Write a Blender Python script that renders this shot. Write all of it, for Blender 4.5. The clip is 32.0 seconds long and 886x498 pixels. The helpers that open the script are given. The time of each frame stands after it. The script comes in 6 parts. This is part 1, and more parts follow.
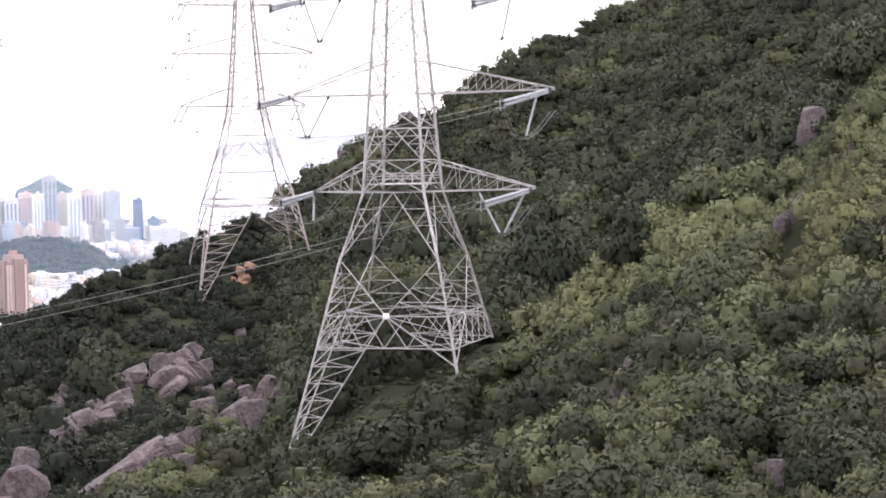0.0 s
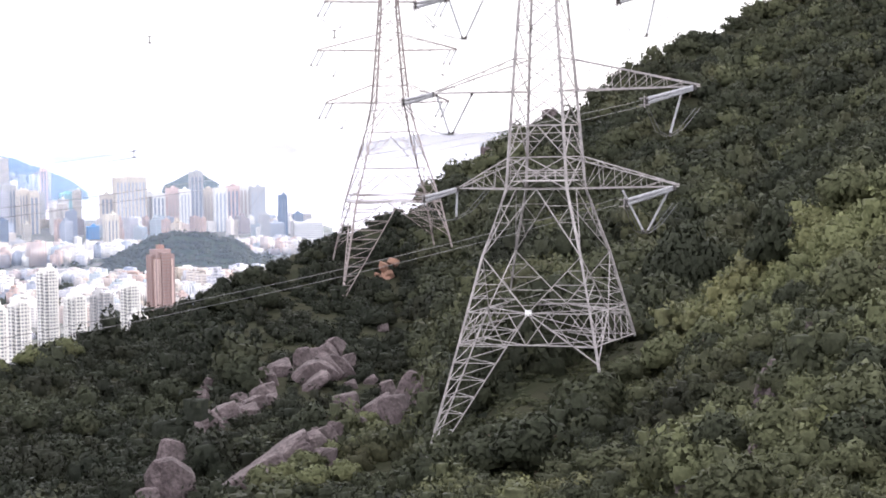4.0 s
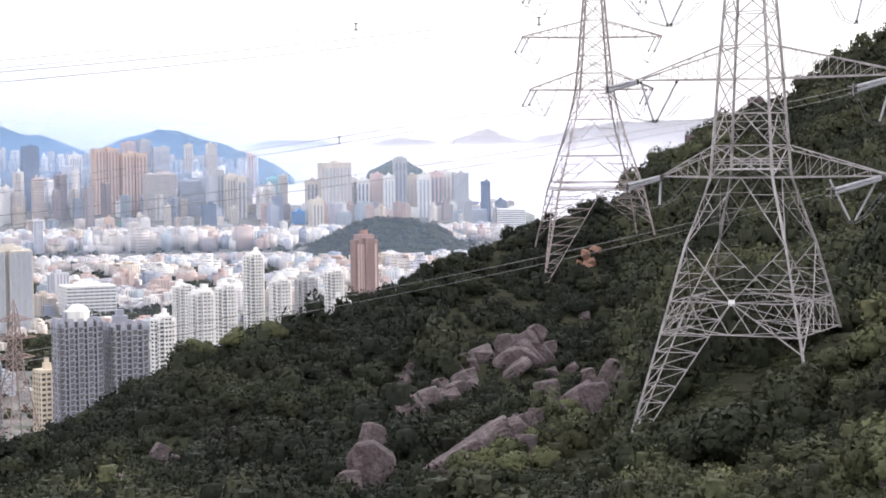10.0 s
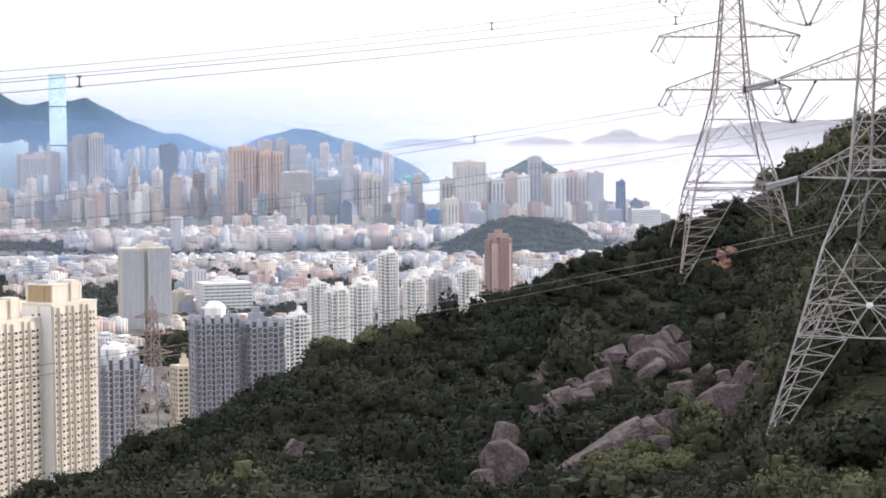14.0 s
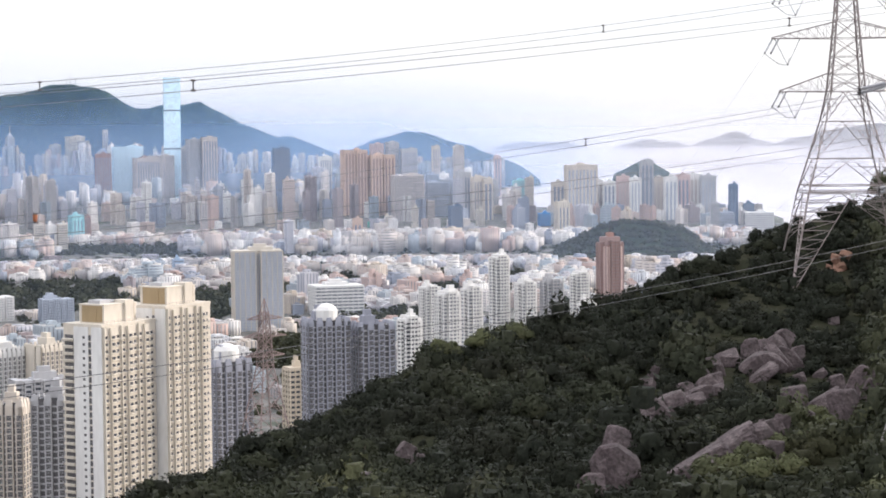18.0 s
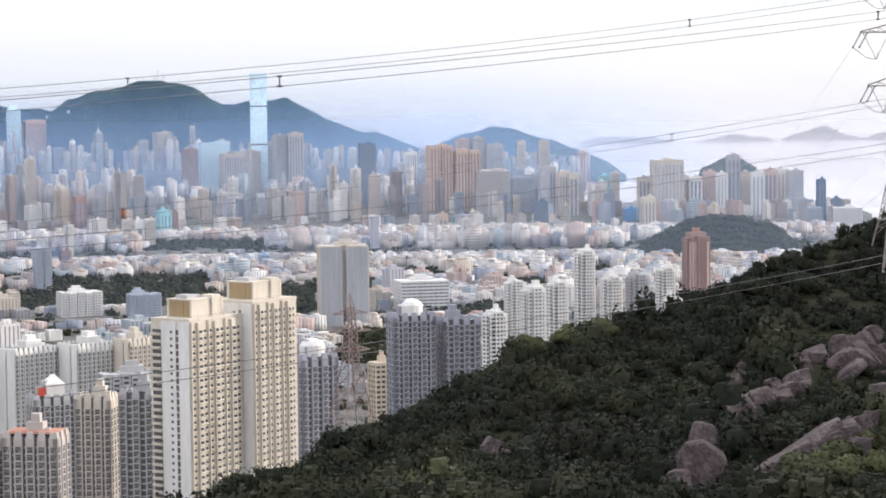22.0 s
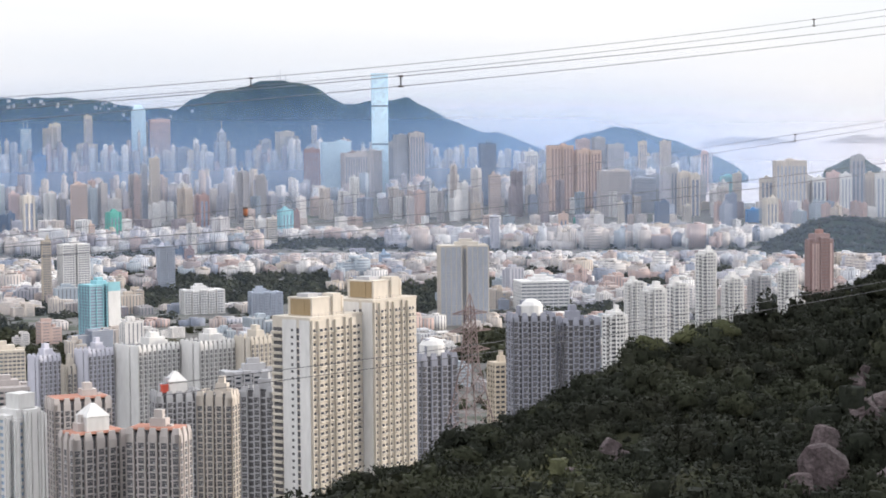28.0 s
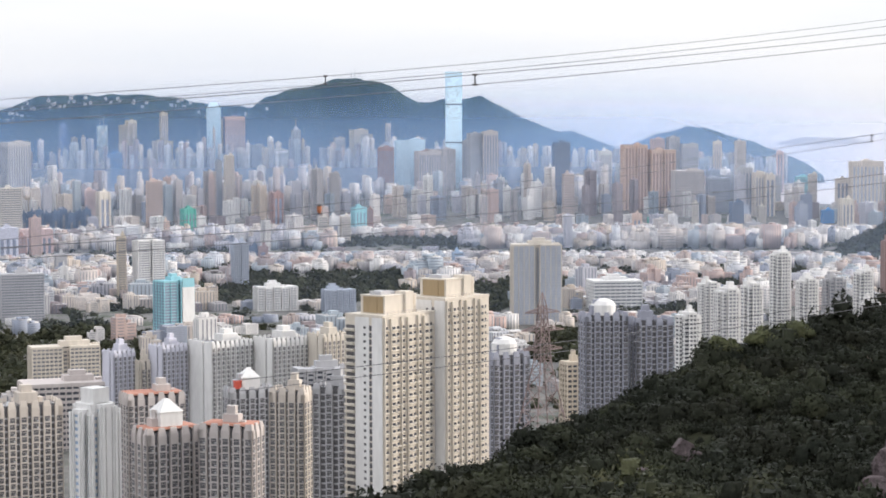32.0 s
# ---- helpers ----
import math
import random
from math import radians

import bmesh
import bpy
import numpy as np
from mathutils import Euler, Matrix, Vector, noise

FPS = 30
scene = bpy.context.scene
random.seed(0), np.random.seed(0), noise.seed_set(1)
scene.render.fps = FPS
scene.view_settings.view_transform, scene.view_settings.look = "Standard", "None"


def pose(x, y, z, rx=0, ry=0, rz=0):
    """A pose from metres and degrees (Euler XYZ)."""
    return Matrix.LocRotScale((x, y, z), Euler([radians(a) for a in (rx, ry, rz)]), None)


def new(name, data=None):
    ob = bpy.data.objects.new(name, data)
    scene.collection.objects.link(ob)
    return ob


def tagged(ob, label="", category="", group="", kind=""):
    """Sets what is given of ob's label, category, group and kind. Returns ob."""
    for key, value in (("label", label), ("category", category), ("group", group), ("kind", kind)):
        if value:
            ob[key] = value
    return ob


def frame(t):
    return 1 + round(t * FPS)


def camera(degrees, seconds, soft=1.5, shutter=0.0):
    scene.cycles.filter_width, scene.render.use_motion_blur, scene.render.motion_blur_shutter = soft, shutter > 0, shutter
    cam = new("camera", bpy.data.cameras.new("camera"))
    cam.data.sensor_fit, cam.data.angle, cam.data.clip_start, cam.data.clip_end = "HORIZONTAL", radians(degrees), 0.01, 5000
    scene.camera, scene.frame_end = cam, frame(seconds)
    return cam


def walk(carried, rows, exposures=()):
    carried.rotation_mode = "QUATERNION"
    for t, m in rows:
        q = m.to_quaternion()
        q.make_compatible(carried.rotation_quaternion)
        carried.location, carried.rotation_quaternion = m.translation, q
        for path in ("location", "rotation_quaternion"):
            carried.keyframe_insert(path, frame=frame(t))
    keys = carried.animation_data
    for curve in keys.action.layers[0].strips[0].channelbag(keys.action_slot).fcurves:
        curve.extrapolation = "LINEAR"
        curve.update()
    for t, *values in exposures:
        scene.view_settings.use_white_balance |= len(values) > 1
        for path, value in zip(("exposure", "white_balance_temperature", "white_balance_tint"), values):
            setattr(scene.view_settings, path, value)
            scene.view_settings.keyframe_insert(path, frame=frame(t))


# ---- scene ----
cam = camera(25.0, 32.0, 1.8)
EYE = 215.0
# seconds, yaw, pitch, roll of a camera that turns where it stands
ROWS = [
    (0.0, -24.930, -2.814, 1.157),
    (0.5, -24.390, -2.823, 1.166),
    (1.0, -23.781, -2.819, 1.184),
    (1.5, -23.510, -2.829, 1.210),
    (2.0, -22.972, -2.842, 1.231),
    (2.5, -22.346, -2.841, 1.181),
    (3.0, -21.842, -2.825, 1.128),
    (3.5, -21.339, -2.823, 1.027),
    (5.5, -19.361, -2.882, 0.803),
    (6.0, -18.864, -2.897, 0.747),
    (6.5, -18.372, -2.899, 0.700),
    (7.0, -17.864, -2.911, 0.694),
    (7.5, -17.342, -2.929, 0.689),
    (8.0, -16.859, -2.952, 0.669),
    (8.5, -16.414, -2.995, 0.676),
    (9.0, -15.951, -3.041, 0.688),
    (9.5, -15.473, -3.076, 0.653),
    (10.0, -15.033, -3.122, 0.630),
    (10.5, -14.569, -3.149, 0.563),
    (11.0, -14.093, -3.142, 0.618),
    (11.5, -13.618, -3.119, 0.549),
    (12.0, -13.138, -3.114, 0.527),
    (12.5, -12.648, -3.111, 0.514),
    (13.0, -12.167, -3.124, 0.479),
    (13.5, -11.680, -3.126, 0.410),
    (14.0, -11.178, -3.103, 0.437),
    (14.5, -10.655, -3.062, 0.439),
    (16.5, -9.043, -2.933, 0.575),
    (17.0, -8.670, -2.931, 0.584),
    (17.5, -8.311, -2.953, 0.595),
    (18.0, -7.992, -2.992, 0.538),
    (18.5, -7.716, -2.993, 0.552),
    (19.0, -7.413, -2.983, 0.571),
    (19.5, -7.076, -3.001, 0.573),
    (20.0, -6.761, -3.030, 0.601),
    (20.5, -6.452, -3.065, 0.603),
    (21.0, -6.139, -3.086, 0.632),
    (21.5, -5.840, -3.103, 0.663),
    (22.0, -5.542, -3.102, 0.635),
    (22.5, -5.211, -3.115, 0.633),
    (23.0, -4.889, -3.111, 0.628),
    (23.5, -4.562, -3.106, 0.613),
    (24.0, -4.281, -3.085, 0.551),
    (24.5, -3.973, -3.074, 0.575),
    (25.0, -3.686, -3.069, 0.563),
    (25.5, -3.422, -3.066, 0.542),
    (27.5, -2.479, -3.062, 0.520),
    (28.0, -2.095, -3.070, 0.498),
    (28.5, -1.671, -3.073, 0.481),
    (29.0, -1.276, -3.095, 0.417),
    (29.5, -1.008, -3.103, 0.411),
    (30.0, -0.814, -3.108, 0.392),
    (30.5, -0.622, -3.108, 0.322),
    (31.0, -0.424, -3.107, 0.358),
    (31.5, -0.209, -3.096, 0.264),
    (32.0, -0.000, -3.100, 0.200),
]
walk(cam, [(t, pose(0, 0, EYE, 0, 0, yaw) @ pose(0, 0, 0, 90 + pitch, 0, 0) @ pose(0, 0, 0, 0, 0, -roll)) for t, yaw, pitch, roll in ROWS],
     [(0, 1.25, 6350, 16), (6, 0.95, 6350, 15), (13, 0.52, 6350, 13), (19, 0.32, 6350, 12), (32, 0.22, 6350, 11)])

# ---- world and sun ----
SUN_AZ, SUN_EL = -78.0, 13.0        # degrees to the left of the y axis, and up
world = bpy.data.worlds.new("overcast_sky")
scene.world = world
world.use_nodes = True
wn, wl = world.node_tree.nodes, world.node_tree.links
wn.clear()
w_out, w_mix = wn.new("ShaderNodeOutputWorld"), wn.new("ShaderNodeMixShader")
w_sky, w_bg = wn.new("ShaderNodeTexSky"), wn.new("ShaderNodeBackground")
w_sky.sky_type, w_sky.sun_disc = "NISHITA", False
w_sky.sun_elevation, w_sky.sun_rotation = radians(SUN_EL), radians(-SUN_AZ)
w_sky.air_density, w_sky.dust_density = 1.0, 2.0
w_bg.inputs[1].default_value = 0.12
w_cloud, w_map = wn.new("ShaderNodeBackground"), wn.new("ShaderNodeMapping")
w_co, w_noise, w_ramp = wn.new("ShaderNodeTexCoord"), wn.new("ShaderNodeTexNoise"), wn.new("ShaderNodeValToRGB")
w_map.inputs["Scale"].default_value = (1.5, 1.5, 9.0)
w_noise.inputs["Scale"].default_value, w_noise.inputs["Detail"].default_value = 2.0, 5.0
w_ramp.color_ramp.elements[0].position, w_ramp.color_ramp.elements[0].color = 0.3, (0.86, 0.88, 0.92, 1)
w_ramp.color_ramp.elements[1].position, w_ramp.color_ramp.elements[1].color = 0.7, (1.0, 0.975, 0.96, 1)
w_cloud.inputs[1].default_value = 1.1
w_mix.inputs[0].default_value = 0.85
w_sep, w_up = wn.new("ShaderNodeSeparateXYZ"), wn.new("ShaderNodeMapRange")
for k, v in enumerate((0.0, 0.6, 0.94, 1.8)):
    w_up.inputs[k + 1].default_value = v
wl.new(w_co.outputs["Generated"], w_sep.inputs[0])
wl.new(w_sep.outputs["Z"], w_up.inputs[0])
wl.new(w_up.outputs[0], w_cloud.inputs[1])
wl.new(w_co.outputs["Generated"], w_map.inputs[0])
wl.new(w_map.outputs[0], w_noise.inputs["Vector"])
wl.new(w_noise.outputs[0], w_ramp.inputs[0])
wl.new(w_ramp.outputs[0], w_cloud.inputs[0])
wl.new(w_sky.outputs[0], w_bg.inputs[0])
wl.new(w_bg.outputs[0], w_mix.inputs[1])
wl.new(w_cloud.outputs[0], w_mix.inputs[2])
wl.new(w_mix.outputs[0], w_out.inputs[0])
sun = new("sun", bpy.data.lights.new("sun", "SUN"))
sun.data.energy, sun.data.angle, sun.data.color = 3.0, radians(4), (1.0, 0.90, 0.78)
sun_from = Vector((-math.sin(radians(SUN_AZ)) * math.cos(radians(SUN_EL)), math.cos(radians(SUN_AZ)) * math.cos(radians(SUN_EL)), math.sin(radians(SUN_EL))))
sun.matrix_world = Matrix.Translation((0, 0, 900)) @ sun_from.to_track_quat("Z", "Y").to_matrix().to_4x4()


# ---- materials ----
def material(name, colors, rough=0.8, scale=0.5, metal=0.0, bump=0.0, fine=6.0, vary="noise", spec=0.3, stretch=(1, 1, 1), amount=1.0):
    """colors: ramp stops; vary: what runs along the ramp ('noise', 'object', 'island', 'tone'). Noise at two scales lies over it."""
    m = bpy.data.materials.new(name)
    m.use_nodes = True
    nt = m.node_tree
    nd, lk = nt.nodes, nt.links
    bs = nd["Principled BSDF"]
    bs.inputs["Roughness"].default_value, bs.inputs["Metallic"].default_value = rough, metal
    bs.inputs["Specular IOR Level"].default_value = spec
    co, mp = nd.new("ShaderNodeTexCoord"), nd.new("ShaderNodeMapping")
    mp.inputs["Scale"].default_value = stretch
    lk.new(co.outputs["Object"], mp.inputs[0])
    n1, n2 = nd.new("ShaderNodeTexNoise"), nd.new("ShaderNodeTexNoise")
    for n, s in ((n1, scale), (n2, scale * fine)):
        n.inputs["Scale"].default_value, n.inputs["Detail"].default_value = s, 5.0
        lk.new(mp.outputs[0], n.inputs["Vector"])
    ramp = nd.new("ShaderNodeValToRGB")
    el = ramp.color_ramp.elements
    while len(el) < len(colors):
        el.new(0.5)
    for i, c in enumerate(colors):
        el[i].position = (i / max(1, len(colors) - 1)) if vary != "noise" else 0.3 + 0.4 * i / max(1, len(colors) - 1)
        el[i].color = (*c, 1)
    if vary == "noise":
        lk.new(n1.outputs[0], ramp.inputs[0])
    elif vary == "object":
        lk.new(nd.new("ShaderNodeObjectInfo").outputs["Random"], ramp.inputs[0])
        ramp.color_ramp.interpolation = "CONSTANT"
        for i in range(len(colors)):
            el[i].position = i / len(colors)
    elif vary == "island":
        lk.new(nd.new("ShaderNodeNewGeometry").outputs["Random Per Island"], ramp.inputs[0])
    else:
        at = nd.new("ShaderNodeAttribute")
        at.attribute_name = "tone"
        isl, add = nd.new("ShaderNodeNewGeometry"), nd.new("ShaderNodeMath")
        add.operation, add.inputs[1].default_value = "MULTIPLY_ADD", 0.08
        lk.new(isl.outputs["Random Per Island"], add.inputs[0])
        lk.new(at.outputs["Fac"], add.inputs[2])
        lk.new(add.outputs[0], ramp.inputs[0])
    hsv, mr = nd.new("ShaderNodeHueSaturation"), nd.new("ShaderNodeMapRange")
    mr.inputs[1].default_value, mr.inputs[2].default_value = 0.3, 0.7
    mr.inputs[3].default_value, mr.inputs[4].default_value = 1 - 0.25 * amount, 1 + 0.2 * amount
    lk.new(n2.outputs[0], mr.inputs[0])
    lk.new(mr.outputs[0], hsv.inputs["Value"])
    lk.new(ramp.outputs[0], hsv.inputs["Color"])
    lk.new(hsv.outputs[0], bs.inputs["Base Color"])
    if bump:
        b = nd.new("ShaderNodeBump")
        b.inputs["Strength"].default_value, b.inputs["Distance"].default_value = 0.6, bump
        lk.new(n2.outputs[0], b.inputs["Height"])
        lk.new(b.outputs[0], bs.inputs["Normal"])
    return m


def glassy(name, color, rough=0.12, spec=0.6):
    return material(name, [color, tuple(c * 1.35 for c in color)], rough, 0.08, 0.0, 0, 5, spec=spec, amount=0.6)


# near black: the shade between shrubs is put into the soil colour
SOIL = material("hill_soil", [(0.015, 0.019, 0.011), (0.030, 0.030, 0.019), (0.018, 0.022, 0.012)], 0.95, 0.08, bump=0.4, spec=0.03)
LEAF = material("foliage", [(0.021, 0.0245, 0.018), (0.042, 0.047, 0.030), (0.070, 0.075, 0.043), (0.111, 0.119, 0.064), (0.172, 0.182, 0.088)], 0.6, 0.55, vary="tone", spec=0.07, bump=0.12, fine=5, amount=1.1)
ln, ll = LEAF.node_tree.nodes, LEAF.node_tree.links
drift, dry, drymix = ln.new("ShaderNodeTexNoise"), ln.new("ShaderNodeMapRange"), ln.new("ShaderNodeMix")
drift.inputs["Scale"].default_value, drift.inputs["Detail"].default_value = 0.07, 4.0
for k, v in enumerate((0.48, 0.68, 0.0, 0.4)):              # drifts of dry and reddish growth
    dry.inputs[k + 1].default_value = v
drymix.data_type, drymix.blend_type = "RGBA", "MULTIPLY"
drymix.inputs[7].default_value = (1.2, 0.97, 0.92, 1)
ll.new(next(n for n in ln if n.type == "TEX_COORD").outputs["Object"], drift.inputs["Vector"])
ll.new(drift.outputs[0], dry.inputs[0])
ll.new(dry.outputs[0], drymix.inputs[0])
ll.new(next(n for n in ln if n.type == "HUE_SAT").outputs[0], drymix.inputs[6])
ll.new(drymix.outputs[2], ln["Principled BSDF"].inputs["Base Color"])
glow, leafy = ln.new("ShaderNodeBsdfTranslucent"), ln.new("ShaderNodeMixShader")      # light comes through the leaves
leafy.inputs[0].default_value = 0.22
ll.new(drymix.outputs[2], glow.inputs[0])
ll.new(ln["Principled BSDF"].outputs[0], leafy.inputs[1])
ll.new(glow.outputs[0], leafy.inputs[2])
ll.new(leafy.outputs[0], next(n for n in ln if n.type == "OUTPUT_MATERIAL").inputs[0])
BARK = material("bark", [(0.10, 0.075, 0.055), (0.17, 0.14, 0.11)], 0.9, 2.0, bump=0.05, stretch=(1, 1, 0.2))
ROCK = material("granite", [(0.066, 0.049, 0.052), (0.10, 0.078, 0.081), (0.15, 0.121, 0.122)], 0.9, 0.5, bump=0.35, amount=1.7)
rn, rl = ROCK.node_tree.nodes, ROCK.node_tree.links
streak, stain, weep = rn.new("ShaderNodeTexNoise"), rn.new("ShaderNodeMapRange"), rn.new("ShaderNodeMix")
streak.inputs["Scale"].default_value, streak.inputs["Detail"].default_value = 0.9, 6.0
streak_map = rn.new("ShaderNodeMapping")
streak_map.inputs["Scale"].default_value = (1.0, 1.0, 0.18)
rl.new(next(n for n in rn if n.type == "TEX_COORD").outputs["Object"], streak_map.inputs[0])
rl.new(streak_map.outputs[0], streak.inputs["Vector"])
rl.new(streak.outputs[0], stain.inputs[0])
for k, v in enumerate((0.52, 0.68, 0.0, 0.75)):            # dark water stains that run down the faces
    stain.inputs[k + 1].default_value = v
weep.data_type = "RGBA"
weep.inputs[7].default_value = (0.055, 0.045, 0.045, 1)
rl.new(stain.outputs[0], weep.inputs[0])
rl.new(next(n for n in rn if n.type == "HUE_SAT").outputs[0], weep.inputs[6])
rl.new(weep.outputs[2], rn["Principled BSDF"].inputs["Base Color"])
EARTH = material("red_earth", [(0.20, 0.11, 0.08), (0.28, 0.17, 0.125)], 0.95, 0.6, bump=0.1)
STEEL = material("galvanised_steel", [(0.31, 0.285, 0.29), (0.43, 0.40, 0.40)], 0.6, 0.5, 0.35, fine=5)
STEEL_FAR = material("weathered_steel", [(0.25, 0.21, 0.205), (0.35, 0.30, 0.29)], 0.6, 0.4, 0.3)
STEEL_RUST = material("brown_steel", [(0.22, 0.165, 0.16), (0.33, 0.26, 0.255)], 0.7, 0.4, 0.2)
STEEL_DARK = material("dark_steel", [(0.06, 0.055, 0.055), (0.1, 0.09, 0.09)], 0.6, 0.5, 0.3)
PORCELAIN = material("insulator_porcelain", [(0.36, 0.36, 0.39), (0.46, 0.46, 0.49)], 0.3, 2.0)
WIRE = material("conductor_wire", [(0.09, 0.09, 0.10), (0.14, 0.14, 0.15)], 0.5, 1.0, 0.5)
BALL = material("marker_orange", [(0.34, 0.12, 0.06), (0.42, 0.16, 0.08)], 0.6, 3.0)
SIGN = material("white_sign", [(0.82, 0.82, 0.82), (0.88, 0.88, 0.88)], 0.5, 3.0)
CITY_FLOOR = material("city_ground", [(0.07, 0.075, 0.07), (0.15, 0.145, 0.14), (0.05, 0.065, 0.04)], 0.9, 0.03)
# pale base colour carries the sky's reflection off the water
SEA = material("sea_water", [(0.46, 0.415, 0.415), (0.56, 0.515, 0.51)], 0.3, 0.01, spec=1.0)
FAR_WOOD = material("far_woodland", [(0.022, 0.035, 0.02), (0.045, 0.06, 0.03)], 0.9, 0.02, bump=4.0, spec=0.05)
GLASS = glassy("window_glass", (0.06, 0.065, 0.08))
# window glass of the far blocks, its colour paled as haze would
GLASS_PALE = glassy("pale_distant_glass", (0.16, 0.168, 0.195), 0.3, 0.4)
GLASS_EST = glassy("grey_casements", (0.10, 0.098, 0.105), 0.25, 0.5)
# bright base colours of the next two hold the sky mirrored in glass
GLASS_SKY = glassy("sky_reflection_glass", (0.62, 0.80, 0.92), 0.12, 0.9)
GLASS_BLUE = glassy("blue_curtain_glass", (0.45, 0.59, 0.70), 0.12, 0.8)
PALETTE = material("painted_render", [(0.62, 0.60, 0.59), (0.50, 0.45, 0.42), (0.69, 0.67, 0.66), (0.48, 0.40, 0.37), (0.44, 0.44, 0.49), (0.59, 0.53, 0.48), (0.28, 0.31, 0.38), (0.70, 0.69, 0.68),
                                      (0.50, 0.43, 0.36), (0.28, 0.24, 0.25), (0.57, 0.58, 0.61), (0.46, 0.35, 0.32), (0.64, 0.61, 0.60), (0.39, 0.37, 0.37), (0.36, 0.41, 0.46), (0.55, 0.51, 0.49)],
                   0.85, 0.05, vary="object", stretch=(1, 1, 0.3), amount=0.3)
ROOFING = material("roof_felt", [(0.30, 0.29, 0.29), (0.50, 0.49, 0.48)], 0.9, 0.2)


def paint(name, c, d=0.85):
    return material(name, [tuple(v * d for v in c), c], 0.85, 0.06, stretch=(1, 1, 0.3), fine=10, amount=0.3)


WHITE = paint("white_render", (0.74, 0.73, 0.72))
CREAM = paint("cream_render", (0.64, 0.585, 0.51))
BEIGE = paint("beige_render", (0.61, 0.55, 0.49))
GREY = paint("grey_render", (0.45, 0.45, 0.47))
FAWN = paint("fawn_render", (0.54, 0.49, 0.47))
PINK = paint("pink_render", (0.62, 0.48, 0.46))
BLUEGREY = paint("blue_grey_render", (0.42, 0.46, 0.54))
YELLOW = paint("yellow_render", (0.55, 0.48, 0.39))
BROWN = paint("brown_render", (0.34, 0.22, 0.20))
ORANGE = paint("orange_brown_render", (0.62, 0.47, 0.39))
TEAL = paint("teal_render", (0.30, 0.56, 0.63))
LILAC = paint("lilac_white_render", (0.60, 0.60, 0.68))
DUSK = paint("dusky_blue_render", (0.33, 0.34, 0.40))
ROSE = paint("pink_brown_render", (0.33, 0.25, 0.25))
BLUE_BAY = paint("pale_blue_bays", (0.36, 0.46, 0.60))
STRIP = paint("blue_grey_strips", (0.26, 0.29, 0.37))
NET_GREEN = paint("green_netting", (0.10, 0.40, 0.32))
NET_BLUE = paint("blue_netting", (0.08, 0.28, 0.60))
TAN = paint("tan_panels", (0.36, 0.27, 0.16))
RED = paint("red_paint", (0.55, 0.10, 0.07))
TERRACOTTA = paint("terracotta_roof", (0.45, 0.22, 0.16))
SLATE = paint("dark_cladding", (0.13, 0.18, 0.27))


# ---- mesh helpers ----
class Shape:
    """Gathers boxes and bars, and becomes one mesh."""

    def __init__(self):
        self.v, self.f, self.m = [], [], []

    def solid(self, low, high, mat=0):
        """A prism between two rings of as many corners."""
        b, n = len(self.v), len(low)
        self.v += [tuple(p) for p in low] + [tuple(p) for p in high]
        self.f += [tuple(b + i for i in reversed(range(n))), tuple(b + n + i for i in range(n))]
        self.f += [(b + i, b + (i + 1) % n, b + n + (i + 1) % n, b + n + i) for i in range(n)]
        self.m += [mat] * (n + 2)
        return self

    def box(self, x0, x1, y0, y1, z0, z1, mat=0, taper=0.0):
        k = taper
        return self.solid([(x0, y0, z0), (x1, y0, z0), (x1, y1, z0), (x0, y1, z0)],
                          [(x0 + k, y0 + k, z1), (x1 - k, y0 + k, z1), (x1 - k, y1 - k, z1), (x0 + k, y1 - k, z1)], mat)

    def round(self, x, y, r0, r1, z0, z1, n=12, mat=0):
        ring = lambda r, z: [(x + r * math.cos(2 * math.pi * i / n), y + r * math.sin(2 * math.pi * i / n), z) for i in range(n)]
        return self.solid(ring(r0, z0), ring(r1, z1), mat)

    def bar(self, a, b, t, mat=0, n=4):
        a, b = Vector(a), Vector(b)
        w = (b - a).normalized()
        u = w.cross(Vector((0, 0, 1)) if abs(w.z) < 0.95 else Vector((1, 0, 0))).normalized()
        q = w.cross(u)
        off = [(u * math.cos(2 * math.pi * (i + 0.5) / n) + q * math.sin(2 * math.pi * (i + 0.5) / n)) * t for i in range(n)]
        return self.solid([a + o for o in off], [b + o for o in off], mat)

    def mesh(self, name, *mats):
        me = bpy.data.meshes.new(name)
        me.from_pydata(self.v, [], self.f)
        for m in mats:
            me.materials.append(m)
        if len(mats) > 1:
            me.polygons.foreach_set("material_index", self.m)
        me.update()
        return me


def part(name, shape, mat, parent, label=""):
    mats = mat if isinstance(mat, (list, tuple)) else [mat]
    ob = new(name, shape if isinstance(shape, bpy.types.Mesh) else shape.mesh(name, *mats))
    ob.parent = parent
    return tagged(ob, label)


def thing(name, label, category, m=None, group="", kind=""):
    ob = tagged(new(name), label, category, group, kind)
    if m is not None:
        ob.matrix_world = m
    return ob


# ---- the plan: places by direction (degrees left of y) and distance ----
R0, REACH = 2000.0, 2900.0        # past R0 the far distance is drawn in along its own sight lines, to end at 4900


def squeeze(d):
    return d if d <= R0 else R0 + REACH * (d - R0) / (d - R0 + REACH)


def unsqueeze(r):
    return r if r <= R0 else R0 + (r - R0) * REACH / max(1.0, REACH - (r - R0))


def spot(az, d, z):
    """Place and scale of a point at true distance d and true height z."""
    r = squeeze(d)
    s = r / d
    return Vector((-math.sin(radians(az)) * r, math.cos(radians(az)) * r, EYE - (EYE - z) * s)), s


def curve(x, xs, ys):
    return float(np.interp(x, xs, ys))


